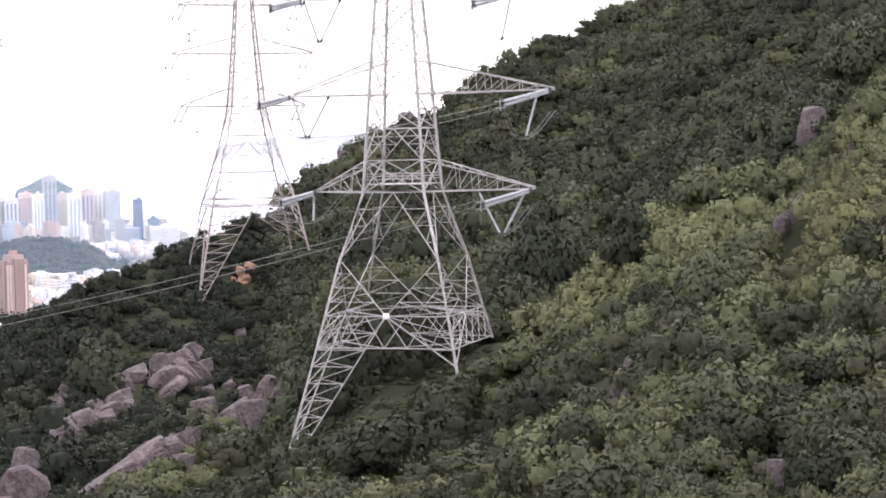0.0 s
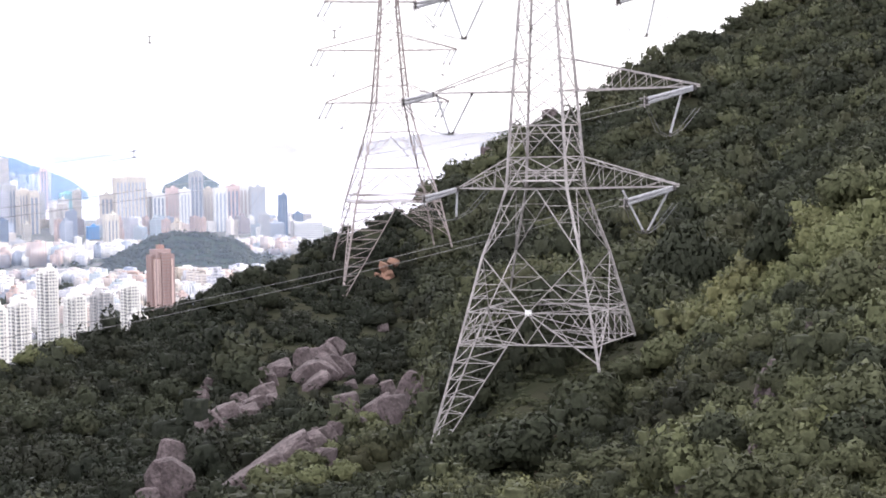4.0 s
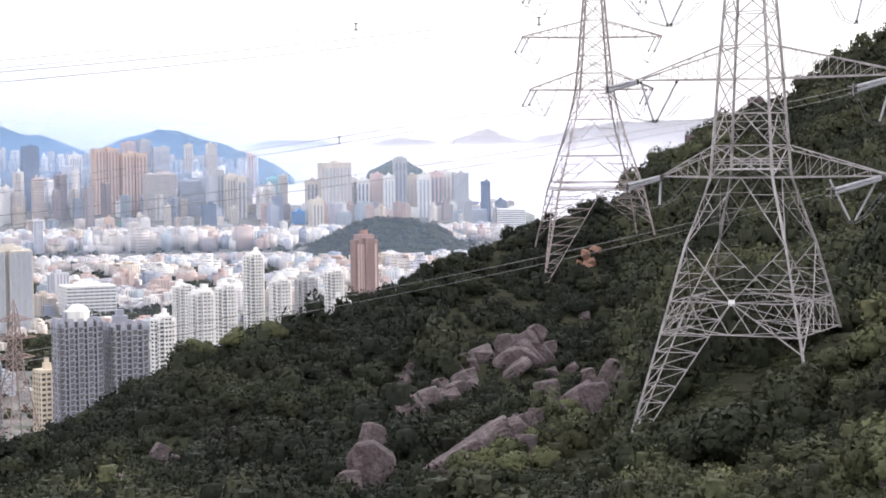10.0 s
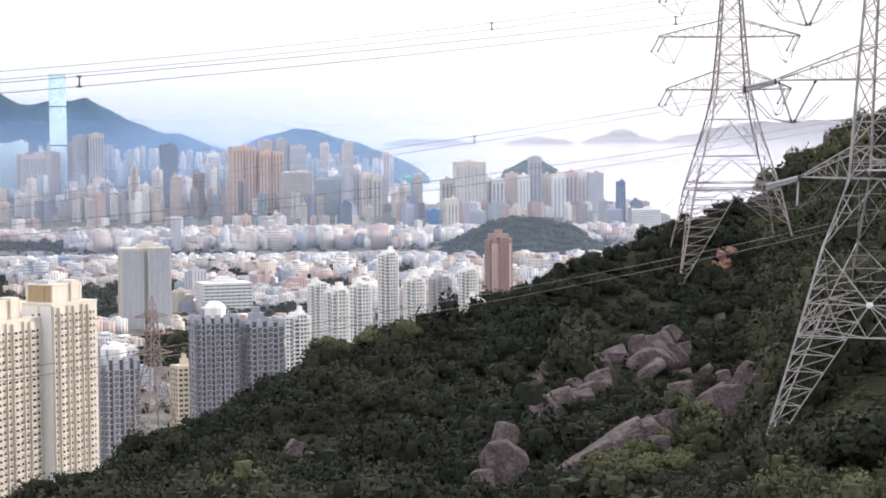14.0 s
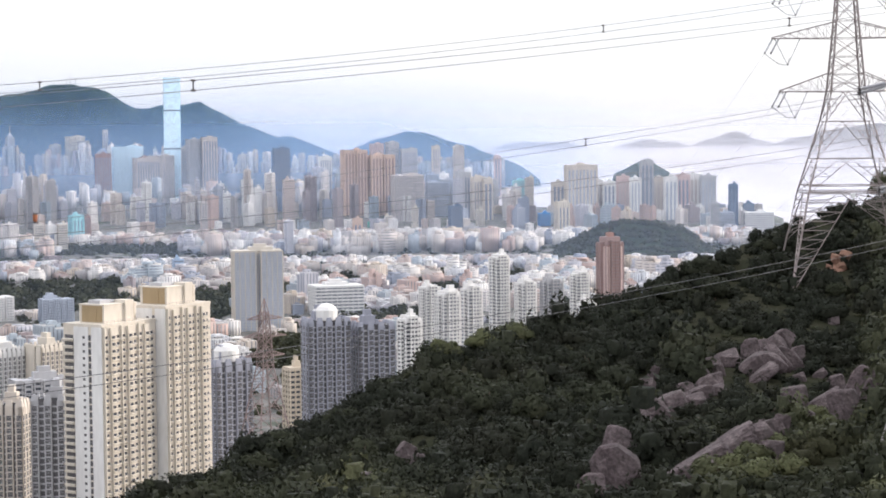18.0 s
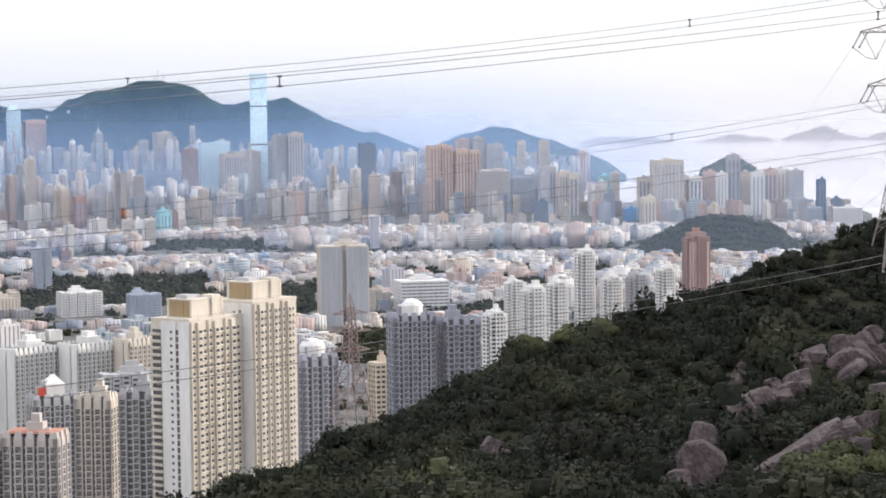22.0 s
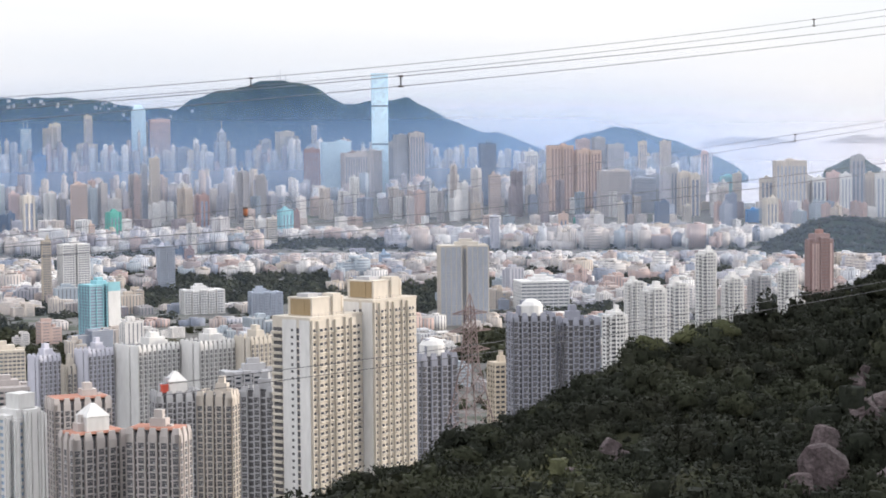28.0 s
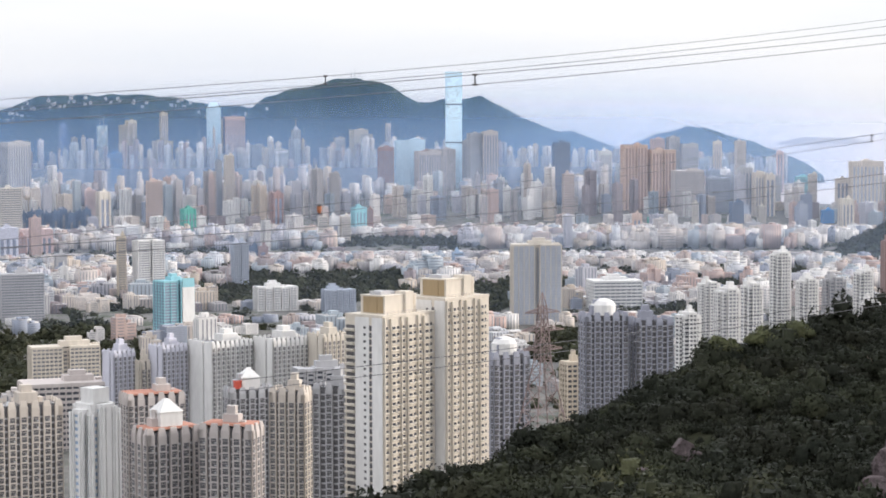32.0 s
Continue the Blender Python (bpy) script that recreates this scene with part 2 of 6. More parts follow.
SHORE_A, SHORE_D = (-60, -18, -17, -9, -7, -4, 30), (5200, 5200, 6300, 6700, 7300, 8350, 8350)
FAR_A, FAR_D = (-11, -10.4, -8, -4, 3, 30), (30000, 9900, 9500, 9350, 9300, 9300)


def land(az, d):
    """Height of the low ground above the sea at true distance d; below 0 in the water."""
    if d < curve(az, SHORE_A, SHORE_D):
        return curve(d, (600, 1100, 2500, 5500), (40, 28, 20, 7))
    return 6.0 if curve(az, FAR_A, FAR_D) < d < (12500 if az < -3.5 else 1e9) else -12.0


# unseen rise past -38 is added to keep the sun off the slope
BACK_A = (-60, -45, -38, -34, -30.2, -28.5, -26.6, -24.6, -22.7, -21.4, -19.7, -17.4, -15.8, -14.4, -12.6, -11.6, -10.6, -9.1, -7.8, -6.6, -5.4, -4.4, -3.1, -1.9, -0.7, 0.5, 1.6, 5, 10, 20, 40)
BACK_E = (15, 11, 6.8, 5.6, 4.1, 3.4, 2.4, 1.1, 0.4, -0.5, -1.5, -2.1, -2.8, -3.5, -4.35, -4.75, -5.2, -5.3, -5.65, -6.4, -7.05, -7.4, -8.2, -8.8, -9.1, -9.6, -10.2, -12, -15, -20, -25)
BACK_RA, BACK_R = (-60, -40, -30, -25, -20, -15, -10, -5, 0, 5, 15, 40), (640, 640, 600, 520, 430, 360, 300, 262, 232, 210, 190, 150)
FRONT_A = (-60, -45, -37.5, -36.7, -36.2, -35.4, -34.8, -33, -31.7, -30.8, -29.7, -29, -26.4, -25.6, -24.4, -23.3, -21.8, -20.2)
FRONT_E = (6, 5, 2.4, 2.0, 1.1, 0.4, -0.1, -0.7, -1.3, -1.9, -2.8, -3.2, -5.7, -6.6, -7.3, -7.8, -8.6, -10.0)
FRONT_R = (170, 170, 172, 172, 172, 172, 173, 174, 175, 177, 179, 180, 176, 172, 166, 160, 152, 146)


def hill_knots(az):
    """Distances and elevations (degrees) of the slope in one direction, out to the ridge."""
    rb = curve(az, BACK_RA, BACK_R)
    eb = curve(az, BACK_A, BACK_E) - math.degrees(2.2 / rb)
    near = curve(az, (-60, -30, -20, -12, 0, 15, 40), (98, 104, 128, 142, 185, 160, 120))
    rs, es = [0.5, 12, 0.6 * near, near], [-75, -30, -19, min(-11.4, eb - 1.5)]
    if az < -20.2:
        rf, ef = curve(az, FRONT_A, FRONT_R), curve(az, FRONT_A, FRONT_E) - 0.55
        sink = curve(az, (-37, -30, -27.5, -26.2, -24.5, -23.2, -21.8, -20.2), (3.0, 2.4, 0.5, -1.2, -2.0, -2.4, -1.3, -0.3))
        rs += [0.5 * (near + rf), rf, rf * 1.18 + 8]
        es += [0.5 * (-11.4 + ef) + 0.6, ef, ef - sink]
    rs.append(rb)
    es.append(eb)
    return rs, es


def ground_z(az, r):
    if r < 0.5:
        return EYE - 1.8
    if -60 <= az <= 40:
        rs, es = hill_knots(az)
        if r <= rs[-1]:
            e = curve(r, rs, es)
            x, y = -math.sin(radians(az)) * r, math.cos(radians(az)) * r
            wob = noise.noise(Vector((x / 17, y / 17, 3))) * (0.9 if r < 240 else 0.4) + noise.noise(Vector((x / 45, y / 45, 7))) * 1.4
            return EYE + r * math.tan(radians(e)) + wob * min(1, r / 120)
        top, rb = EYE + rs[-1] * math.tan(radians(es[-1])), rs[-1]
    else:
        top, rb = EYE - 5, 60.0
        if r < rb:
            return EYE - 1.7 - r * 0.05
    d = unsqueeze(r)
    low = EYE - (EYE - land(az, d)) * (r / d)
    fall = top - (r - rb) * 0.42 - max(0, 30 - abs(r - rb)) * 0.0
    return max(low, fall)


def on_slope(az, e, first=40.0):
    """Distance at which the slope is first seen at elevation e."""
    r = first
    rb = hill_knots(az)[0][-1]
    while r < rb:
        if ground_z(az, r) >= EYE + r * math.tan(radians(e)):
            return r
        r += 1.0
    return rb


def polar(az, r, z):
    return Vector((-math.sin(radians(az)) * r, math.cos(radians(az)) * r, z))


def sheet(name, azs, rs, height, mats, pick=None):
    vs = [polar(a, r, height(a, r)) for a in azs for r in rs]
    n = len(rs)
    closed = abs(azs[-1] - azs[0]) > 359
    fs, ms = [], []
    for i in range(len(azs) - 1):
        for j in range(n - 1):
            q = (i * n + j, i * n + j + 1, (i + 1) * n + j + 1, (i + 1) * n + j)
            fs.append(q)
            ms.append(pick(azs[i], rs[j]) if pick else 0)
    me = bpy.data.meshes.new(name)
    me.from_pydata(vs, [], fs)
    for m in mats:
        me.materials.append(m)
    me.polygons.foreach_set("material_index", ms)
    me.polygons.foreach_set("use_smooth", [True] * len(fs))
    me.update()
    return new(name, me)


AZS = [-180 + 6 * i for i in range(20)] + [-60 + 0.5 * i for i in range(200)] + [40 + 5 * i for i in range(29)]
RS = [0.02] + [0.5 + 4 * i for i in range(30)] + [120 + 3.5 * i for i in range(90)] + [435 + 12 * i for i in range(22)] + [700 * (4890 / 700) ** (i / 90) for i in range(91)]
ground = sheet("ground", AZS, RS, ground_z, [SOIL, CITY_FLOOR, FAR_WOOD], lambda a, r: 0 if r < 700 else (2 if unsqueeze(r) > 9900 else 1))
tagged(ground, "wooded hillside falling to the paved floor of a coastal city", "ground", kind="structure")
SEA_R = [2950 + 20 * i for i in range(97)] + [4890]
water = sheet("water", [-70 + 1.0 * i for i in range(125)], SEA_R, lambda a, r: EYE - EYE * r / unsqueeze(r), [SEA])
tagged(water, "calm harbour water, reflected bright sky in its pale colour", "sea", kind="structure")


# ---- far hills ----
def ridge(name, label, d, depth, pts, base_z=0.0, steps=240, rough=0.05):
    """A hill whose skyline runs through pts (direction, elevation), at true distance d."""
    a0, a1 = max(p[0] for p in pts), min(p[0] for p in pts)
    pa, pe = [p[0] for p in sorted(pts)], [p[1] for p in sorted(pts)]
    cols = 14
    vs, fs = [], []
    for i in range(steps + 1):
        a = a0 + (a1 - a0) * i / steps
        top = EYE + d * math.tan(radians(curve(a, pa, pe) + 0.06 + rough * noise.noise(Vector((a * 2.2, d / 900, 0))) * 0.6))
        for j in range(cols):
            u = j / (cols - 1) * 2 - 1            # -1 toward the viewer, 0 the crest, 1 behind
            dd = d + u * depth
            w = max(0.0, 1 - abs(u)) ** 0.9
            lump = noise.noise(Vector((a * 1.7, u * 3, d / 700))) * 0.16 * (1 - w) * w * 4
            z = base_z + (top - base_z) * max(0, min(1.0, w + lump)) * (dd / d if u < 0 else 1)
            vs.append(spot(a, dd, z)[0])
    for i in range(steps):
        for j in range(cols - 1):
            fs.append((i * cols + j, i * cols + j + 1, (i + 1) * cols + j + 1, (i + 1) * cols + j))
    me = bpy.data.meshes.new(name)
    me.from_pydata(vs, [], fs)
    me.materials.append(FAR_WOOD)
    me.polygons.foreach_set("use_smooth", [True] * len(fs))
    me.update()
    return tagged(new(name, me), label, "hill", kind="structure")


ridge("backdrop_mountain", "wooded blue mountain ridge behind the harbour city", 11300, 1400,
      [(16, 0.5), (12.4, 0.98), (11.4, 1.38), (9.5, 1.46), (7.4, 1.4), (7.0, 1.19), (5.5, 1.05), (5.0, 1.38), (3.1, 1.88), (2.4, 1.95), (1.5, 1.75), (0.7, 1.2), (0.2, 1.25),
       (-1.1, 1.36), (-2.2, 0.79), (-3.3, 0.27), (-3.7, 0.33), (-4.9, -0.22), (-6, -0.8)], 10)
ridge("backdrop_headland", "rounded wooded headland at the harbour mouth", 10900, 900,
      [(-4.2, -0.9), (-5.2, -0.19), (-6.1, 0.21), (-6.9, 0.4), (-7.5, 0.37), (-8.8, -0.04), (-10.3, -0.68), (-10.8, -1.1)], 3)
ridge("backdrop_island", "long low island far out in the haze", 100000, 5000, [(-9.2, -0.25), (-9.9, -0.04), (-10.6, 0.02), (-11.6, -0.01), (-12.3, -0.25)], 0, 120, 0.12)
ridge("backdrop_island", "low island with two humps far out in the haze", 102000, 5000, [(-12.5, -0.25), (-13.3, -0.05), (-14.0, 0.05), (-14.6, -0.02), (-15.2, -0.25)], 0, 120, 0.12)
ridge("backdrop_island", "hilly island far out in pale haze", 130000, 8000, [(-15.0, -0.2), (-15.6, 0.05), (-16.35, 0.29), (-17.0, 0.0), (-17.5, -0.2)], 0, 120, 0.12)
ridge("backdrop_island", "distant island hills in pale haze", 115000, 8000, [(-16.9, -0.25), (-17.4, -0.08), (-18.6, 0.2), (-19.8, 0.42), (-22, 0.48), (-25, 0.6), (-30, 0.4), (-34, -0.2)], 0, 200, 0.12)
ridge("backdrop_islet", "small wooded island with a rounded top", 7600, 300, [(-12.6, -1.7), (-12.93, -0.85), (-13.82, -0.42), (-14.47, -0.85), (-15.2, -1.7)], 0, 90)
hillock = ridge("wooded_hillock", "low wooded hill among the city blocks", 3600, 260, [(-10.9, -3.6), (-11.45, -3.0), (-12.3, -2.5), (-13.24, -2.25), (-14.05, -2.28), (-15.02, -2.6), (-15.51, -3.0), (-16.2, -3.6)], 10, 90, 0.12)

# ---- haze: tinted sheets added across the distance imitate hazy air, lit by sky ----
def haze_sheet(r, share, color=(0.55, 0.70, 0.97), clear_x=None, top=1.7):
    m = bpy.data.materials.new("haze_tint")
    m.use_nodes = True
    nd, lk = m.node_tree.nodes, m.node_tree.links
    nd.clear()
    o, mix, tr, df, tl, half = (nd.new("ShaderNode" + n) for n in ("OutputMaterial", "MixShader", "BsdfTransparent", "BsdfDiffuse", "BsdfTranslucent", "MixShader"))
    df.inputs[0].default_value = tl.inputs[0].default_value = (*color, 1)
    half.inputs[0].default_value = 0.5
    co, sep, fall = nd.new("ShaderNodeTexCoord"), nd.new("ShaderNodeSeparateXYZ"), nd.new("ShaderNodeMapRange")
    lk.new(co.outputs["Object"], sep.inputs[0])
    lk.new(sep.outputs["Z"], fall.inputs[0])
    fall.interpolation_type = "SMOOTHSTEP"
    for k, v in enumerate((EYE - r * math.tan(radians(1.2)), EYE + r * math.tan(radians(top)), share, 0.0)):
        fall.inputs[k + 1].default_value = v          # the tint thins with height
    if clear_x:                                          # and fades toward +x, keeping the blue tint off the sea
        side, both = nd.new("ShaderNodeMapRange"), nd.new("ShaderNodeMath")
        for k, v in enumerate((*clear_x, 1.0, 0.0)):
            side.inputs[k + 1].default_value = v
        both.operation = "MULTIPLY"
        lk.new(sep.outputs["X"], side.inputs[0])
        lk.new(side.outputs[0], both.inputs[0])
        lk.new(fall.outputs[0], both.inputs[1])
        lk.new(both.outputs[0], mix.inputs[0])
    else:
        lk.new(fall.outputs[0], mix.inputs[0])
    lk.new(df.outputs[0], half.inputs[1])
    lk.new(tl.outputs[0], half.inputs[2])
    lk.new(tr.outputs[0], mix.inputs[1])
    lk.new(half.outputs[0], mix.inputs[2])
    lk.new(mix.outputs[0], o.inputs[0])
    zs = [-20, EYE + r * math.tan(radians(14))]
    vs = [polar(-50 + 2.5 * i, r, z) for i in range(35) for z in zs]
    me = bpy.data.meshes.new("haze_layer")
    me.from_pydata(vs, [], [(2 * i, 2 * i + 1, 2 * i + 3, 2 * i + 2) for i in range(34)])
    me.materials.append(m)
    return tagged(new("haze_layer", me), "added bluish sheet imitating haze over the city", "haze", kind="structure")


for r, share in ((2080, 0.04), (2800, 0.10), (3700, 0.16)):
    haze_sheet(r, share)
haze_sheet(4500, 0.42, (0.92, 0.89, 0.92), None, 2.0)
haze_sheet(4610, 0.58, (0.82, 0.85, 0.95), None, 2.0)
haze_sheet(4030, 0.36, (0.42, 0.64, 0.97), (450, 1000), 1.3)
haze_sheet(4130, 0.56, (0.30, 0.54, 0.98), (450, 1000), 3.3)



# ---- pylons ----
def lerp_level(levels, z):
    zs, hs = [l[0] for l in levels], [l[1] for l in levels]
    return curve(z, zs, hs)


CORNERS = ((-1, -1), (1, -1), (1, 1), (-1, 1))


def braces(s, name, mat, t):
    """Each bar of a shape as a part of its own."""
    for k in range(0, len(s.v), 8):
        one = Shape()
        one.v, one.f, one.m = s.v[k:k + 8], s.f[:6], s.m[:6]
        part(name, one, mat, t)


def pylon(label, m, levels, panels, feet, arms, leg_r, brace_r, mat, splay, peak, base_frames=(), group="pylons", vee=(), apex=(0, 1)):
    """A lattice tower round its own z axis. levels: (z, half width); panels: heights that part the crossed braces; feet: four foot heights;
    arms: (z, rise, length to -x, length to +x). x lies along the arms. vee and apex: panels braced down, or up, to the middle of a ring."""
    t = thing("pylon", label, "pylon", m, group)
    at = lambda c, z: Vector((c[0] * lerp_level(levels, z), c[1] * lerp_level(levels, z), z))
    low, top = panels[0], panels[-1]
    for c, fz in zip(CORNERS, feet):
        s = tube([at(c, fz - 2.0)] + [at(c, z) for z in sorted({fz, *(q[0] for q in levels), top}) if fz <= z <= top], leg_r, 4)
        part("leg", s, mat, t)
    for k, (a, b) in enumerate(zip(panels, panels[1:])):
        for i in range(4):
            c, d = CORNERS[i], CORNERS[(i + 1) % 4]
            s = Shape()
            pa, pb, qa, qb = at(c, a), at(c, b), at(d, a), at(d, b)
            if k in vee:
                mid = (pa + qa) / 2
                s.bar(pb, mid, brace_r).bar(qb, mid, brace_r)
                for u in (0.25, 0.5, 0.75, 1.0):
                    s.bar(pb.lerp(pa, u), pb.lerp(mid, u), brace_r * 0.75).bar(qb.lerp(qa, u), qb.lerp(mid, u), brace_r * 0.75)
                    s.bar(pb.lerp(pa, u), pb.lerp(mid, u - 0.25), brace_r * 0.7).bar(qb.lerp(qa, u), qb.lerp(mid, u - 0.25), brace_r * 0.7)
                braces(s, "brace", mat, t)
                continue
            if k in apex:
                mid = (pb + qb) / 2
                s.bar(pa, mid, brace_r).bar(qa, mid, brace_r)
                for u in (0.25, 0.5, 0.75):                  # redundant members between leg and main brace
                    s.bar(pa.lerp(pb, u), pa.lerp(mid, u), brace_r * 0.7).bar(qa.lerp(qb, u), qa.lerp(mid, u), brace_r * 0.7)
                    s.bar(pa.lerp(pb, u), pa.lerp(mid, u - 0.25), brace_r * 0.7).bar(qa.lerp(qb, u), qa.lerp(mid, u - 0.25), brace_r * 0.7)
            else:
                s.bar(pa, qb, brace_r).bar(qa, pb, brace_r)
                cross, um = (pa + qb + qa + pb) / 4, 0.5
                if (pa - qa).length > 5.2:
                    s.bar(pa.lerp(pb, um), cross, brace_r * 0.6).bar(qa.lerp(qb, um), cross, brace_r * 0.6)
            if k - 1 not in vee:
                s.bar(pa, qa, brace_r * 0.9)
            if k in apex:
                braces(s, "brace", mat, t)
            else:
                tagged(part("bracing_panel", s, mat, t), kind="stuff")
    # legs below the lowest ring: each its own tapering lattice
    for i, (c, fz) in enumerate(zip(CORNERS, feet)):
        if fz >= low - 1.0:
            continue
        s = Shape()
        foot, head = at(c, fz), at(c, low)
        n = max(2, int((low - fz) / 1.45))
        ins = []
        for nb in (CORNERS[(i + 1) % 4], CORNERS[(i - 1) % 4]):
            ins.append(at(c, low).lerp(at(nb, low), splay))
        for q in ins:
            s.bar(foot, q, brace_r * 1.2)
            for k in range(n):
                u, w = k / n, (k + 1) / n
                s.bar(foot.lerp(head, u), foot.lerp(q, w), brace_r * 0.8).bar(foot.lerp(head, w), foot.lerp(q, w), brace_r * 0.8)
        for k in range(1, n):
            s.bar(foot.lerp(ins[0], k / n), foot.lerp(ins[1], k / n), brace_r * 0.6)
        tagged(part("leg_lattice", s, mat, t), kind="stuff")
    for z in base_frames:                                    # level rings with a crossed frame inside
        for i in range(4):
            part("ring_beam", Shape().bar(at(CORNERS[i], z), at(CORNERS[(i + 1) % 4], z), brace_r * 1.1), mat, t)
            part("plan_brace", Shape().bar((at(CORNERS[i], z) + at(CORNERS[(i + 1) % 4], z)) / 2, (at(CORNERS[(i + 1) % 4], z) + at(CORNERS[(i + 2) % 4], z)) / 2, brace_r), mat, t)
    s = Shape()
    for c in CORNERS:
        s.bar(at(c, top), (0, 0, peak), leg_r * 0.6)
    part("peak", s, mat, t)
    for z, rise, left, right in arms:
        for sx, length in ((-1, left), (1, right)):
            s = Shape()
            h, h2 = lerp_level(levels, z), lerp_level(levels, z + rise)
            tip = Vector((sx * length, 0, z + 0.1))
            for sy in (-1, 1):
                a, b = Vector((sx * h, sy * h, z)), Vector((sx * h2, sy * h2, z + rise))
                s.bar(a, tip + Vector((0, sy * 0.35, 0)), brace_r * 1.3).bar(b, tip + Vector((0, sy * 0.35, 0.15)), brace_r * 1.3)
                n = max(4, int((length - h) / 1.5))
                for k in range(n):
                    u, w = k / n, (k + 1) / n
                    s.bar(a.lerp(tip, u), b.lerp(tip, w), brace_r * 0.55).bar(a.lerp(tip, w), b.lerp(tip, w), brace_r * 0.55)
            n = max(4, int((length - h) / 1.7))
            for k in range(n):
                u, w = k / n, (k + 1) / n
                for za, hh, dz in ((z, h, 0), (z + rise, h2, 0)):
                    p0, p1 = Vector((sx * hh, -hh, za)), Vector((sx * hh, hh, za))
                    s.bar(p0.lerp(tip, u), p1.lerp(tip, w), brace_r * 0.5).bar(p0.lerp(tip, w), p1.lerp(tip, w), brace_r * 0.5)
            tagged(part("cross_arm", s, mat, t), kind="stuff")
    return t


def insulator(t, a, b, r=0.13, name="insulator_string"):
    """A string of discs from a to b, under the pylon t, with its end fittings."""
    s = Shape()
    a, b = Vector(a), Vector(b)
    n = max(6, int((b - a).length / 0.17))
    s.bar(a, b, r * 0.6, 0, 6)
    for k in range(1, n):
        s.bar(a.lerp(b, (k - 0.3) / n), a.lerp(b, (k + 0.3) / n), r, 0, 6)
    string = part(name, s, PORCELAIN, t, "pale porcelain disc string")
    for u, w in ((0.0, 0.06), (0.94, 1.0)):
        part("end_fitting", Shape().bar(a.lerp(b, u), a.lerp(b, w), r * 1.15, 0, 6), STEEL_DARK, string, "dark steel end fitting")
    return string


def tube(points, r, n=5):
    """One unbroken round tube along points."""
    s = Shape()
    pts = [Vector(p) for p in points]
    for i, p in enumerate(pts):
        w = (pts[min(i + 1, len(pts) - 1)] - pts[max(i - 1, 0)]).normalized()
        u = w.cross(Vector((0, 0, 1)) if abs(w.z) < 0.95 else Vector((1, 0, 0))).normalized()
        q = w.cross(u)
        s.v += [tuple(p + (u * math.cos(2 * math.pi * k / n) + q * math.sin(2 * math.pi * k / n)) * r) for k in range(n)]
    for i in range(len(pts) - 1):
        for k in range(n):
            s.f.append((i * n + k, i * n + (k + 1) % n, (i + 1) * n + (k + 1) % n, (i + 1) * n + k))
    s.f += [tuple(reversed(range(n))), tuple((len(pts) - 1) * n + k for k in range(n))]
    return s


P_AZ, P_R, P_PHI = -23.82, 190.0, 36.0
near_base = polar(P_AZ, P_R, 0)
ARM_PHI = 48.2                                    # the arms stand a little askew to the line
near_x = -polar(ARM_PHI, 1, 0)                    # toward the right arm tips
near_y = polar(ARM_PHI + 90, 1, 0)                # toward the viewer's side
near_m = Matrix(((near_x.x, near_y.x, 0, near_base.x), (near_x.y, near_y.y, 0, near_base.y), (0, 0, 1, 0), (0, 0, 0, 1)))
Z_LOW, Z_MID, Z_TOP = 211.2, 220.4, 229.6
near_levels = [(180, 10.4), (184.3, 9.5), (205.0, 4.8), (211.2, 2.98), (223.5, 2.2), (229.6, 1.75), (236, 1.2)]
near = pylon("tall grey galvanised lattice pylon standing on the rocky slope", near_m, near_levels,
             [199.8, 205.0, 211.2, 214.2, 217.2, 220.4, 223.5, 226.6, 229.6, 232.5, 236.0], [193.5, 198.7, 195.3, 184.4],
             [(Z_LOW, 3.0, 8.6, 12.9), (Z_MID, 3.1, 11.0, 14.9), (Z_TOP, 3.0, 9.6, 12.4)], 0.15, 0.062, STEEL, 0.5, 241, (196.9, 199.8, 211.2), vee=(0,), apex=(1, 3))
for i in range(4):                                # hip bracing between the base ring and the lower one
    (ca, cb), hips = (CORNERS[i], CORNERS[(i + 1) % 4]), Shape()
    up = [Vector((c[0] * 5.98, c[1] * 5.98, 199.8)) for c in (ca, cb)]
    dn = [Vector((c[0] * 6.63, c[1] * 6.63, 196.9)) for c in (ca, cb)]
    for j in range(6):
        p, q = j / 6, (j + 1) / 6
        hips.bar(up[0].lerp(up[1], p), dn[0].lerp(dn[1], q), 0.05).bar(dn[0].lerp(dn[1], p), up[0].lerp(up[1], q), 0.045)
    tagged(part("hip_bracing", hips, STEEL, near), kind="stuff")
part("sign_plate", Shape().box(-0.25, 0.35, 5.95, 6.05, 199.55, 200.1), SIGN, near, "small white plate")
deck = Shape().box(-2.9, 2.9, -2.9, 2.9, 211.9, 211.98)
for y in (-2.9, 2.85):
    deck.box(-2.9, 2.9, y, y + 0.05, 212.4, 212.46).box(-2.9, 2.9, y, y + 0.05, 212.9, 212.97)
    for i in range(7):
        deck.box(-2.9 + i * 0.95, -2.84 + i * 0.95, y, y + 0.05, 211.9, 212.95)
part("platform", deck, STEEL, near, "railed working platform")
